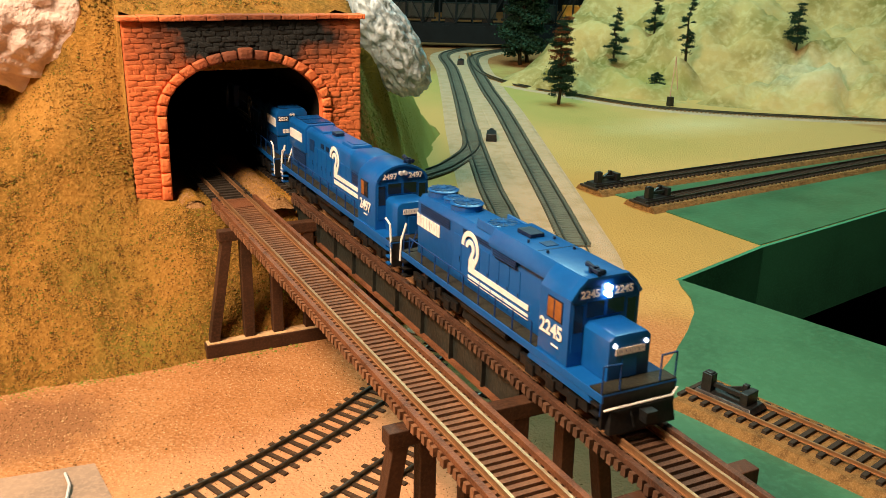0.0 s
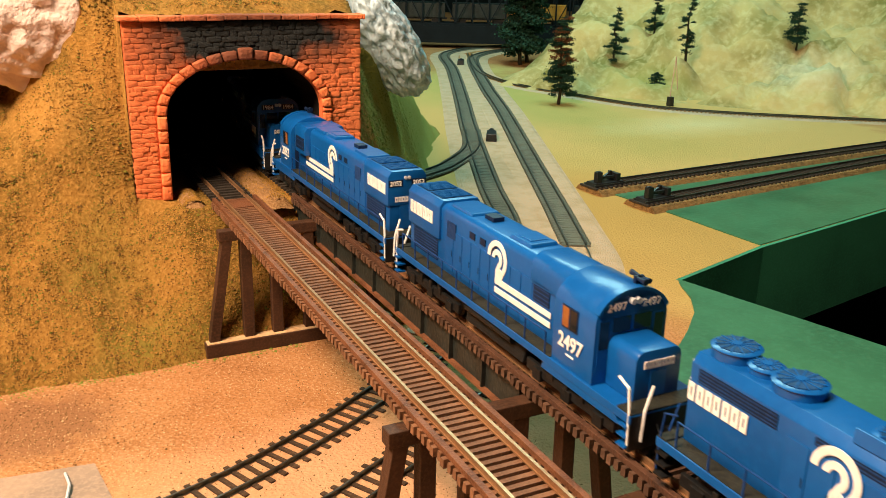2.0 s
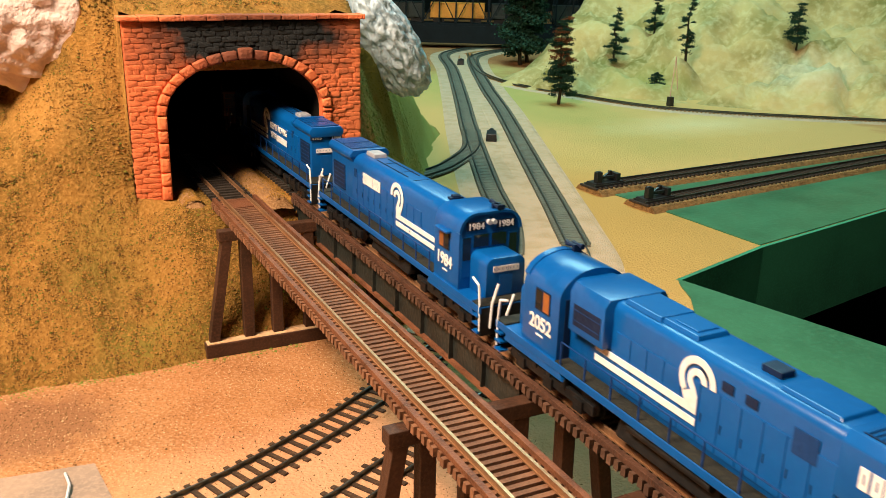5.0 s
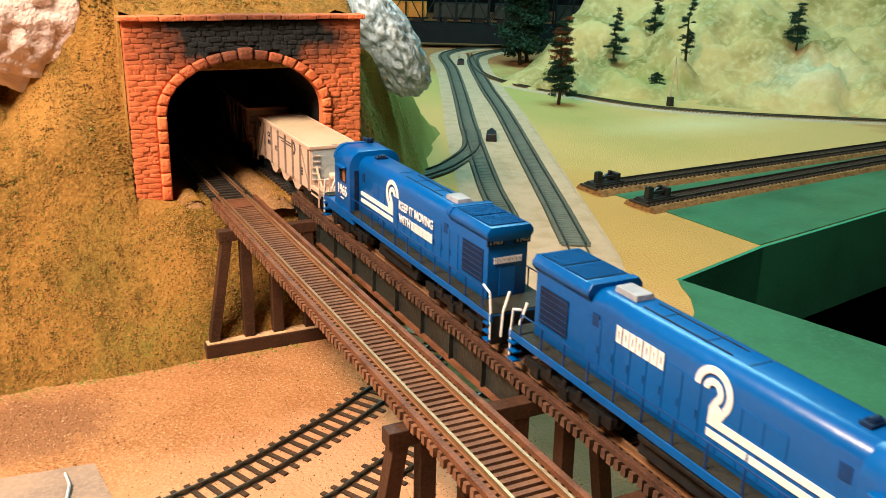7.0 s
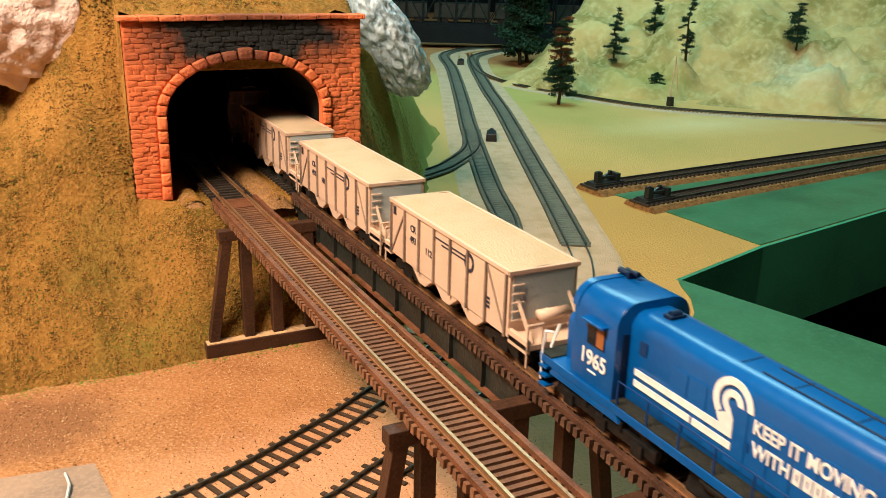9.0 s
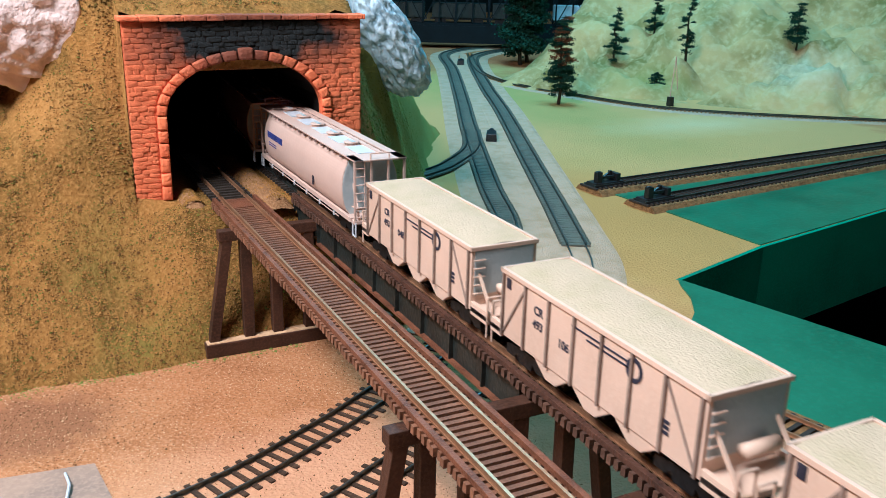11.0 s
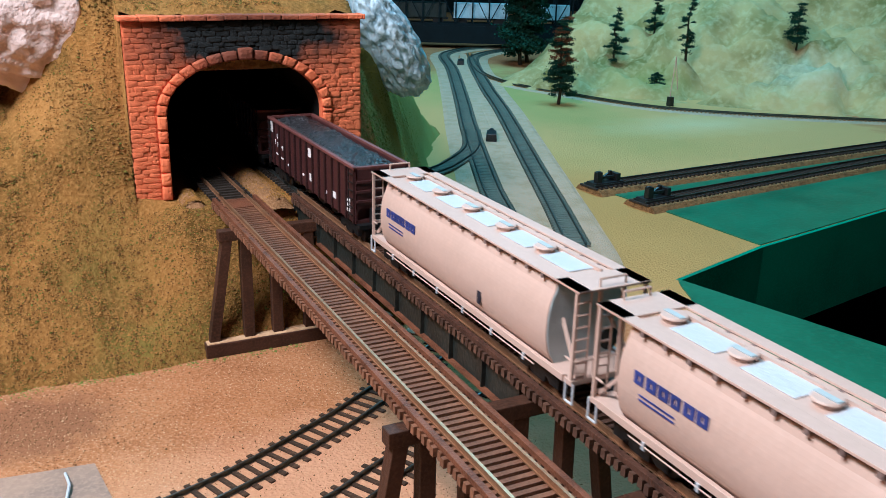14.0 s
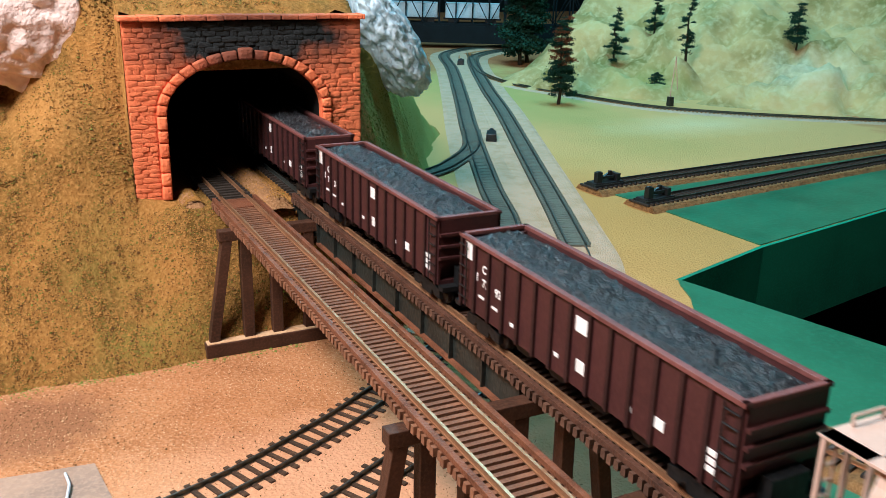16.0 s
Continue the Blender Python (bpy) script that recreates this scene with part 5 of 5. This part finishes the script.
def tank_hopper(label):
    """Cylindrical covered hopper with open end frames and a roof walk."""
    t = thing("covered_hopper", label, "covered hopper", "cylindrical hoppers")
    h = 84.0
    prof = [(-13.5, 13), (-16.6, 18), (-18.2, 25), (-18.4, 32), (-17.6, 38.5), (-15.2, 45), (-11.5, 49.2), (11.5, 49.2), (15.2, 45), (17.6, 38.5), (18.4, 32), (18.2, 25), (16.6, 18), (13.5, 13)]
    fine = [q[:2] for q in smooth_line([(x, z, 0) for x, z in prof], 1.6)]
    part("tank", Shape().prism(fine, "y", -h, h), PINK, t, smooth=False)
    for s_ in (-1, 1):
        y0, y1 = sorted((s_ * h, s_ * (h + .5)))
        # shaded look of the tank end is in this grey
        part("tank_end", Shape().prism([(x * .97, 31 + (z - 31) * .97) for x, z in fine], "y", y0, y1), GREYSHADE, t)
    part("side_sill", Shape().box(-17.6, -15.6, -h - 12, h + 12, 12, 15).box(15.6, 17.6, -h - 12, h + 12, 12, 15), PINK, t, bevel=.3)
    for c in (-48, -9, 32):
        part("outlet", Shape().prism([(c - 12, 13.2), (c - 4, 7), (c + 4, 7), (c + 12, 13.2)], "x", -11, 11), UNDER, t)
    part("roof_walk", Shape().box(-16.8, -11.2, -h - 18, h + 18, 50.2, 51.2).box(11.2, 16.8, -h - 18, h + 18, 50.2, 51.2).box(-16.8, 16.8, -h - 18, -h - 2, 50.2, 51.2).box(-16.8, 16.8, h + 2, h + 18, 50.2, 51.2), PINK, t, bevel=.2)
    part("roof_deck", Shape().box(-11.3, 11.3, -h - 2, h + 2, 49.0, 50.0), PINK, t)
    for i in range(14):
        y = -h + 8 + i * (2 * h - 16) / 13
        for x in (-16.6, 10.2):
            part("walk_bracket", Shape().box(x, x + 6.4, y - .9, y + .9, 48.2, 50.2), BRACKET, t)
    for x in (-17.9, 17.9):
        pipe = part("side_pipe", Shape().tube((x, -h + 8, 10.8), (x, h - 8, 10.8), .32, 8), PINK, t)
        for i in range(6):
            y = -h + 16 + i * (2 * h - 32) / 5
            part("pipe_clip", Shape().box(x - .4, x + .4, y - .6, y + .6, 9.4, 12.4), HATCHW, pipe)
    for i, y in enumerate((-66, -33, 0, 33, 66)):
        part("trough_hatch", Shape().box(-6.2, 6.2, y - 13.5, y + 8.5, 50.0, 50.5), HATCHW, t, bevel=.2)
        k = part("round_hatch", Shape().disc(0, y + 13.5, 50.0, 4.0, 1.8, 20, 4.0).disc(0, y + 13.5, 51.8, 5.2, .7, 20, 4.6), PINK, t, bevel=.3)
        part("hatch_clamp", Shape().box(-1.2, 1.2, y + 9, y + 18, 52.1, 52.9), GREYSHADE, k)
    part("hatch_bar", Shape().box(5.8, 6.8, -h, h, 50, 51.4), PINK, t)
    for s_ in (-1, 1):
        e = s_ * (h + 16)
        for x in (-16, -5.5, 5.5, 16):
            part("end_post", Shape().beam((x, e, 13), (x, e, 50.3), 1.3, 1.3), PINK, t)
        for x in (-13.5, 13.5):
            part("end_strut", Shape().beam((x * .8, s_ * h, 33), (x, e, 15), 1.3, 1.3), PINK, t)
        lad = Shape()
        for z in range(16, 50, 5):
            lad.wire([(-16, e + s_ * .6, z), (-10, e + s_ * .6, z)], .42)
        lad.wire([(-10, e + s_ * .6, 13), (-10, e + s_ * .6, 50)], .45)
        lad.wire([(-16, e - s_ * 5, 22), (-16, e + s_ * 1, 22), (16, e + s_ * 1, 22)], .5)
        part("ladder", lad, PINK, t)
        y0, y1 = sorted((s_ * h, s_ * (h + 17)))
        part("end_platform", Shape().box(-16.8, 16.8, y0, y1, 11.8, 14), PINK, t, bevel=.2)
        grab(t, [(-16.4, e - s_ * 3, 13), (-16.4, e - s_ * 3, 4.5), (-16.4, e + s_ * 2, 4.5), (-16.4, e + s_ * 2, 13)], HATCHW, .55)
        grab(t, [(-6, e, 51), (-6, e, 54.5), (6, e, 54.5), (6, e, 51)], PINK, .5)
        coupler(t, s_ * (h + 15), s_)
        car_truck(t, s_ * (h - 10), UNDER)
    part("hand_wheel", Shape().tube((3, -h - 12, 27), (3, -h - 13, 27), 4.6, 20), UNDER, t)
    w, y0 = 46.0, h - 10
    bars_word(t, -18.45, y0 - w / 2 + 6, 34.5, 37, 4.6, 6, NAVY)
    part("stencil", mark(Shape(), -18.4, [(-28, 20), (-28, 26), (-31, 26), (-31, 20)]), INK, t)
    for z in (28.5, 26.8):
        part("stencil", mark(Shape(), -18.45, [(h - 12, z), (h - 12, z + .6), (h - 30, z + .6), (h - 30, z)]), NAVY, t)
    return t


def coal_hopper(number, label):
    t = thing("coal_hopper", label, "coal hopper", "brown coal hoppers")
    h = 90.0
    top = 46.5
    body = part("body", Shape().box(-16.4, 16.4, -h, h, 13, 15), BROWNCAR, t)
    for x in (-16.8, 15.6):
        part("side_sheet", Shape().box(x, x + 1.2, -h, h, 13.1, top), BROWNCAR, body)
    for q in (-h + 4, h - 5):
        part("bulkhead", Shape().box(-16.4, 16.4, q, q + 1, 15, top - 1), BROWNCAR, body)
    # top sill in the lightened brown that paints in its lit top
    part("top_sill", Shape().box(-18.2, -15.4, -h, h, top - .6, top + 1.2).box(15.4, 18.2, -h, h, top - .6, top + 1.2).box(-18.2, 18.2, -h, -h + 2.6, top - .6, top + 1.2).box(-18.2, 18.2, h - 2.6, h, top - .6, top + 1.2), SILLBROWN, t, bevel=.3)
    for q in (-h, h - 1.2):
        part("end_sheet", Shape().box(-16.8, 16.8, q, q + 1.2, 22, top - .6), BROWNCAR, t)
    n = 14
    for i in range(n + 1):
        y = -h + 2 + i * (2 * h - 4) / n
        for x in (-18.0, 16.6):
            # the ribs' shadow is part of their darker brown
            part("side_rib", Shape().box(x, x + 1.4, y - 1.0, y + 1.0, 13, top - .6), RIBDARK, t)
    for s_ in (-1, 1):
        for z in (26, 32, 38):
            y0, y1 = sorted((s_ * h, s_ * (h + 1.6)))
            part("end_rib", Shape().box(-16.6, 16.6, y0, y1, z, z + 1.6), BROWNCAR, t, bevel=.2)
        lad = part("ladder", Shape().tube((-18.3, s_ * (h - 8), 14), (-18.3, s_ * (h - 8), 45), .4, 6), UNDER, t)
        for z in range(18, 46, 5):
            part("rung", Shape().wire([(-18.3, s_ * (h - 8), z), (-18.3, s_ * (h - 1.5), z)], .4), UNDER, lad)
        y0, y1 = sorted((s_ * h, s_ * (h + 5)))
        part("end_platform", Shape().box(-16.5, 16.5, y0, y1, 10.5, 13).box(-8, 8, y0, y1, 13, 22), UNDER, t)
        coupler(t, s_ * (h + 4), s_)
        car_truck(t, s_ * (h - 18))
    for c in (-40, -14, 14, 40):
        part("hopper_bay", Shape().prism([(c - 12, 13.2), (c - 4, 6.5), (c + 4, 6.5), (c + 12, 13.2)], "x", -12, 12), UNDER, t)
    load = Shape()
    nx, ny = 14, 74
    rng = random.Random(len(number))
    for i in range(nx):
        for j in range(ny):
            x, y = -15.5 + 31 * i / (nx - 1), -h + 2.8 + (2 * h - 5.6) * j / (ny - 1)
            edge = min(1.0, min(i, nx - 1 - i, j, ny - 1 - j) / 2)
            load.v.append((x, y, top - 2.6 + edge * (1.6 + 2.0 * math.sin(math.pi * i / (nx - 1)) + 2.2 * noisy(x, y, 7, .12) + rng.uniform(-.6, .6))))
    load.f = [(i * ny + j, (i + 1) * ny + j, (i + 1) * ny + j + 1, i * ny + j + 1) for i in range(nx - 1) for j in range(ny - 1)]
    part("load", load, COAL, t, "heaped black coal")
    M = lambda y, z: pose(-16.95 * K, y * K, z * K) @ SIDE_L
    writing("car_number", "CR", 5.2, WHITE, t, M(h - 24, 36), 1.0)
    writing("car_number", number[:2], 5.2, WHITE, t, M(h - 15, 31), 1.0)
    writing("car_number", number[2:4], 5.2, WHITE, t, M(h - 23.5, 29.5), 1.0)
    writing("car_number", number[4:], 5.2, WHITE, t, M(h - 35, 29), 1.0)
    for y, z, a, b in ((-3, 36, 8, 6), (-5, 20, 6, 5), (h - 5, 37, 6, 8), (-36, 19, 3, 2), (-50, 20, 6, 4), (-75, 18, 6, 2), (-75, 21, 6, 2), (-75, 24, 6, 2), (h - 18, 22, 5, 1.2), (h - 30, 21, 5, 1.2), (h - 46, 19, 3, 1.5), (10, 20, 3, 1.5)):
        part("stencil", mark(Shape(), -16.85, [(y, z), (y, z + b), (y - a, z + b), (y - a, z)]), WHITE, t)
    return t


def far_car(colour, label, length=150):
    t = thing("boxcar", label, "boxcar", "cars on the far bridge")
    part("body", Shape().box(-length / 2, length / 2, -17, 17, 13, 52), colour, t, bevel=.8)
    part("roof", Shape().prism([(-17.5, 52), (0, 54.5), (17.5, 52)], "x", -length / 2, length / 2), colour, t)
    part("door", Shape().box(-16, 16, -18, -17, 14, 49), colour, t, bevel=.3)
    part("underframe", Shape().box(-length / 2 - 5, length / 2 + 5, -10, 10, 8, 13).box(-length / 2 + 8, -length / 2 + 38, -10, 10, 0, 8).box(length / 2 - 38, length / 2 - 8, -10, 10, 0, 8), UNDER, t)
    return t


# ---- putting it together ----
table()
room()
tunnel_hill()
loose_cover()
tunnel_portal()
tunnel_floor()
far_hills()
rock("boulder", (-127, -190, 141), (84, 32, 66), (0, 32, 8), ROCK, "pale pink plaster rock face set in the hillside", 3.1)
rock("rock_outcrop", (204, -66, 85), (30, 34, 76), (0, -40, 20), ROCK2, "blue-grey plaster rock outcrop on the green slope", 11.7)
bridge(0.0, "rust-brown model bridge carrying an empty track", BRIDGE_FAR)
bridge(TRACK_X, "rust-brown model bridge carrying the moving train", BRIDGE_FAR - 6)
for y in BENTS:
    bent(y)
for x, far in ((0.0, BRIDGE_FAR), (TRACK_X, BRIDGE_FAR - 6)):
    s = [(x, y, -4.4) for y in range(int(far), -132, 8)]
    if x:
        s += [(a, b, -4.4) for a, b, _ in RUN[2::2]]
    else:
        s += [(-((y + 140) ** 2) / 900, y, -4.4) for y in range(-128, 60, 8)]
    track("dark track running into the tunnel" if x else "empty dark track curving into the tunnel", s, bed=None, rail=RAIL if not x else RAILDARK, single=False, high=2.5)
for x in (0.0, TRACK_X):
    track("track laid on the embankment beyond the bridge", [(x, y, -4.4) for y in (-3880, -3000, -2000, BRIDGE_NEAR)], bed=BALLAST, bed_half=28, single=False)
# earth beds under the hidden rails
bed = ribbon(Shape(), [(TRACK_X, y, -4.5) for y in range(-270, -130, 20)] + [(a, b, -4.5) for a, b, _ in RUN[2::3]], 15, GROUND + 4.5, 0, 3)
tagged(part("roadbed", bed, HILL), "earth roadbed under the hidden track", "roadbed", kind="structure")

# the main line of the plain, which dives under the bridges and curves away
Z = GROUND + 1.0
left_main = smooth_line([(1420, 1390, Z), (1240, 1385, Z), (1080, 1350, Z), (975, 1285, Z), (905, 1190, Z), (808, 955, Z), (640, 590, Z), (501, 295, Z), (368, 0, Z), (300, -160, Z), (215, -290, Z), (120, -380, Z), (30, -442, Z), (-5, -462, Z), (-45, -483, Z), (-90, -500, Z), (-150, -515, Z), (-400, -560, Z)])
right_main = smooth_line([(1420, 1310, Z), (1280, 1305, Z), (1130, 1275, Z), (1020, 1205, Z), (930, 1080, Z), (754, 700, Z), (637, 430, Z), (478, 83, Z), (362, -169, Z), (300, -290, Z), (215, -390, Z), (110, -465, Z), (20, -512, Z), (-25, -535, Z), (-120, -570, Z), (-400, -640, Z)])
tagged(part("ballast_bed", ribbon(Shape(), left_main[:385], 31, -1, .2, 6), BALLAST), "pale ballast strip under the main line", "ballast", kind="structure")
tagged(part("ballast_bed", ribbon(Shape(), right_main[:365], 31, -1, .35, 6), BALLAST), "pale ballast strip under the main line", "ballast", kind="structure")
for line in (left_main, right_main):
    k = next(i for i, p in enumerate(line) if p[1] < -230)
    far_part = [(x, y, z + .5) for x, y, z in line[:k + 1]]
    track("dark double-track main line across the plain", far_part, single=True, band=TRACKBED, tie=TRACKBED, gap=8)
    track("black sleepered track bedded in sand under the bridges", [(x, y, z - 2.1) for x, y, z in line[k:]], single=True, gap=8.3, gauge=17, tie=TIEBROWN, tie_half=15)
spur = smooth_line([(505, 300, Z), (446, 187, Z), (385, 119, Z), (330, 76, Z), (200, 10, Z)])
track("dark spur joining the main line by the hill", [(x, y, z + .8) for x, y, z in spur], single=True, band=TRACKBED, tie=TRACKBED, gap=8)
hill_line = smooth_line([(1000, 1230, Z), (900, 1020, Z), (838, 860, Z), (822, 721, Z), (850, 592, Z), (945, 350, Z), (1226, 132, Z), (1700, -230 + 60, Z)])
track("narrow track along the foot of the far hills", hill_line[:-30], gauge=11, bed=BALLAST, bed_half=27, single=True, gap=7, tie_half=8.5, tie=CORK)


def siding(a, b, label, k=1.0):
    a, b = Vector((*a, GROUND + 6.0)), Vector((*b, GROUND + 6.0))
    n = int((b - a).length / 30)
    line = [tuple(a.lerp(b, i / n)) for i in range(n + 1)]
    t = track(label, line, gauge=18 * k, bed=CORK, bed_half=24 * k, single=True, gap=7.4 * k, tie_half=15 * k, rail=RAIL if k > 1 else RAILDARK)
    w = (b - a).normalized()
    p = a + w * 24
    bumper((p.x, p.y, p.z + 2.0), math.degrees(math.atan2(w.y, w.x)), .86 if k > 1 else .95)


siding((463, -68.6), (1500, 12), "short siding on brown cork behind the green board")
siding((474, -147), (1500, -26), "short siding on brown cork on the green board")
siding((229, -513), (291, -765), "siding with black sleepers on rough brown cork", 1.12)

# trees
for x, y, h, w, seed, label, red in (
        (780, 475, 158, 23, 1, "tall rusty-tipped conifer beside the track", True), (1019, 1005, 240, 52, 2, "dark bushy conifer before the truss bridge", False),
        (1062, 1040, 250, 46, 9, "dark bushy conifer in deep shade", False)):
    tree(x, y, GROUND, h, w, seed, label, .2, red, 80, .35)
for x, y, h, w, seed, label in ((1014, 628, 118, 20, 3, "thin dark pine on the cream hillside"), (1122, 640, 96, 18, 4, "small dark pine near the crest"),
                                (1081, 488, 128, 17, 5, "tall thin pine on the cream hillside"), (1286, 405, 92, 21, 6, "dark pine on a hill shoulder"),
                                (1025, 501, 42, 16, 7, "low dark shrub tree at the foot of the hill")):
    tree(x, y, hill_z(x, y) - 1, h, w, seed, label, .16, False, 26, .5)

truss_bridge()


def signal_post(x, y):
    t = thing("signal_post", "pale crossing signal with a black relay box", "signal", at=(x, y, GROUND))
    part("relay_box", Shape().box(-5, 5, -5, 5, 0, 17, .5, .5), BLACK, t, bevel=.6)
    part("pole", Shape().tube((-3, 0, 0), (4, 0, 90), 1.0, 8), CREAM, t)
    part("arm", Shape().tube((4, 0, 88), (14, 0, 30), .9, 8), CREAM, t)


def point_motor(x, y, turn):
    t = thing("point_motor", "black point motor beside the turnout", "point motor", "point motors", at=(x, y, GROUND + 1), rz=turn)
    part("casing", Shape().box(-24, 10, -8, 8, 0, 11, 1, 1), BLACK, t, bevel=1)
    part("solenoid", Shape().tube((10, 0, 6), (26, 0, 6), 5, 12), UNDER, t)


signal_post(971, 393)
point_motor(507, 240, 60)
point_motor(880, 1050, 60)
tagged(part("paper_sheet", Shape().prism([(-230, -430), (-121, -441), (-112, -520), (-230, -520)], "z", GROUND, GROUND + .8), PAPER), "crumpled greyish paper sheet on the sand", "paper")
tagged(part("stick", Shape().wire([(-136, -447, GROUND + 2), (-135, -460, GROUND + 3), (-139, -480, GROUND + 1.8)], .8), HATCHW), "thin white stick lying on the sand", "stick")

# ---- the rolling stock, in order: builder's result and its place in the train ----
TRAIN = [
    (engine(193, "2245", "emd", "blue square-hooded locomotive with lit headlights", True, lit=True, porch=5, cab=(46, 25), emblem=-25.6, word=-71, tail=27), -475, -668),
    (engine(218, "2497", "alco", "blue locomotive with a rounded cab and white rails", True, porch=5, cab=(52, 25), emblem=-4.5, word=-81, tail=40), -257, -475),
    (engine(233, "2052", "alco", "blue locomotive running long hood first, white rails", False, porch=10, cab=(46, 20), emblem=-8, word=-84, tail=46), -24, -257),
    (engine(236, "1984", "ge", "blue six-axle locomotive with white end rails", True, porch=9, cab=(50, 24), emblem=3, word=-33.6, tail=58), 212, -24),
    (engine(236, "1965", "ge", "blue locomotive with a painted slogan on its side", False, slogan=True, porch=17, cab=(46, 20), emblem=13.4, word=-17, tail=60), 450, 212),
    (open_hopper("493112", "cream hopper car heaped with pale powder"), 609, 447),
    (open_hopper("493106", "cream hopper car heaped with pale powder"), 763, 607),
    (open_hopper("493048", "cream hopper car heaped with pale powder"), 917, 761),
    (tank_hopper("pinkish-grey cylindrical covered hopper with roof hatches"), 1136, 919),
    (tank_hopper("pinkish-grey cylindrical covered hopper with roof hatches"), 1349, 1135),
    (coal_hopper("517792", "oxide-brown hopper car heaped with coal"), 1560, 1356),
    (coal_hopper("517731", "oxide-brown hopper car heaped with coal"), 1763, 1560),
    (coal_hopper("517765", "oxide-brown hopper car heaped with coal"), 1966, 1763),
]
FAR = [(far_car(GIRDER, "dark boxcar crossing the far bridge"), c) for c in (-140, 32, 202, 538, 708, 878, 1046)]
FAR += [(far_car(ORANGE, "orange boxcar crossing the far bridge"), 368)]
FAR += [(far_car(PALEBLUE, "pale white boxcar crossing the far bridge"), c) for c in (1216, 1388)]


def travelled(t):
    return 101.0 * t + 1.875 * t * t


def motions():
    for car, rear, front in TRAIN:
        mid, arm = (rear + front) / 2, (rear - front) * 0.33
        rows = []
        for i in range(33):
            t = i * 0.5
            u = mid - travelled(t)
            (ax, ay), (bx, by) = on_run(u - arm), on_run(u + arm)
            turn = math.degrees(math.atan2(-(bx - ax), by - ay))
            rows.append((t, pose((ax + bx) / 2 * K, (ay + by) / 2 * K, 0, 0, 0, turn)))
        walk(car, rows)
    for car, start in FAR:
        c, s = math.cos(math.radians(-27)), math.sin(math.radians(-27))
        rows = []
        for t in range(0, 17, 2):
            d = start - 69.0 * t - 0.95 * t * t
            rows.append((t, pose((1050 + c * d) * K, (1400 + s * d) * K, -26 * K, 0, 0, -27)))
        walk(car, rows)


motions()
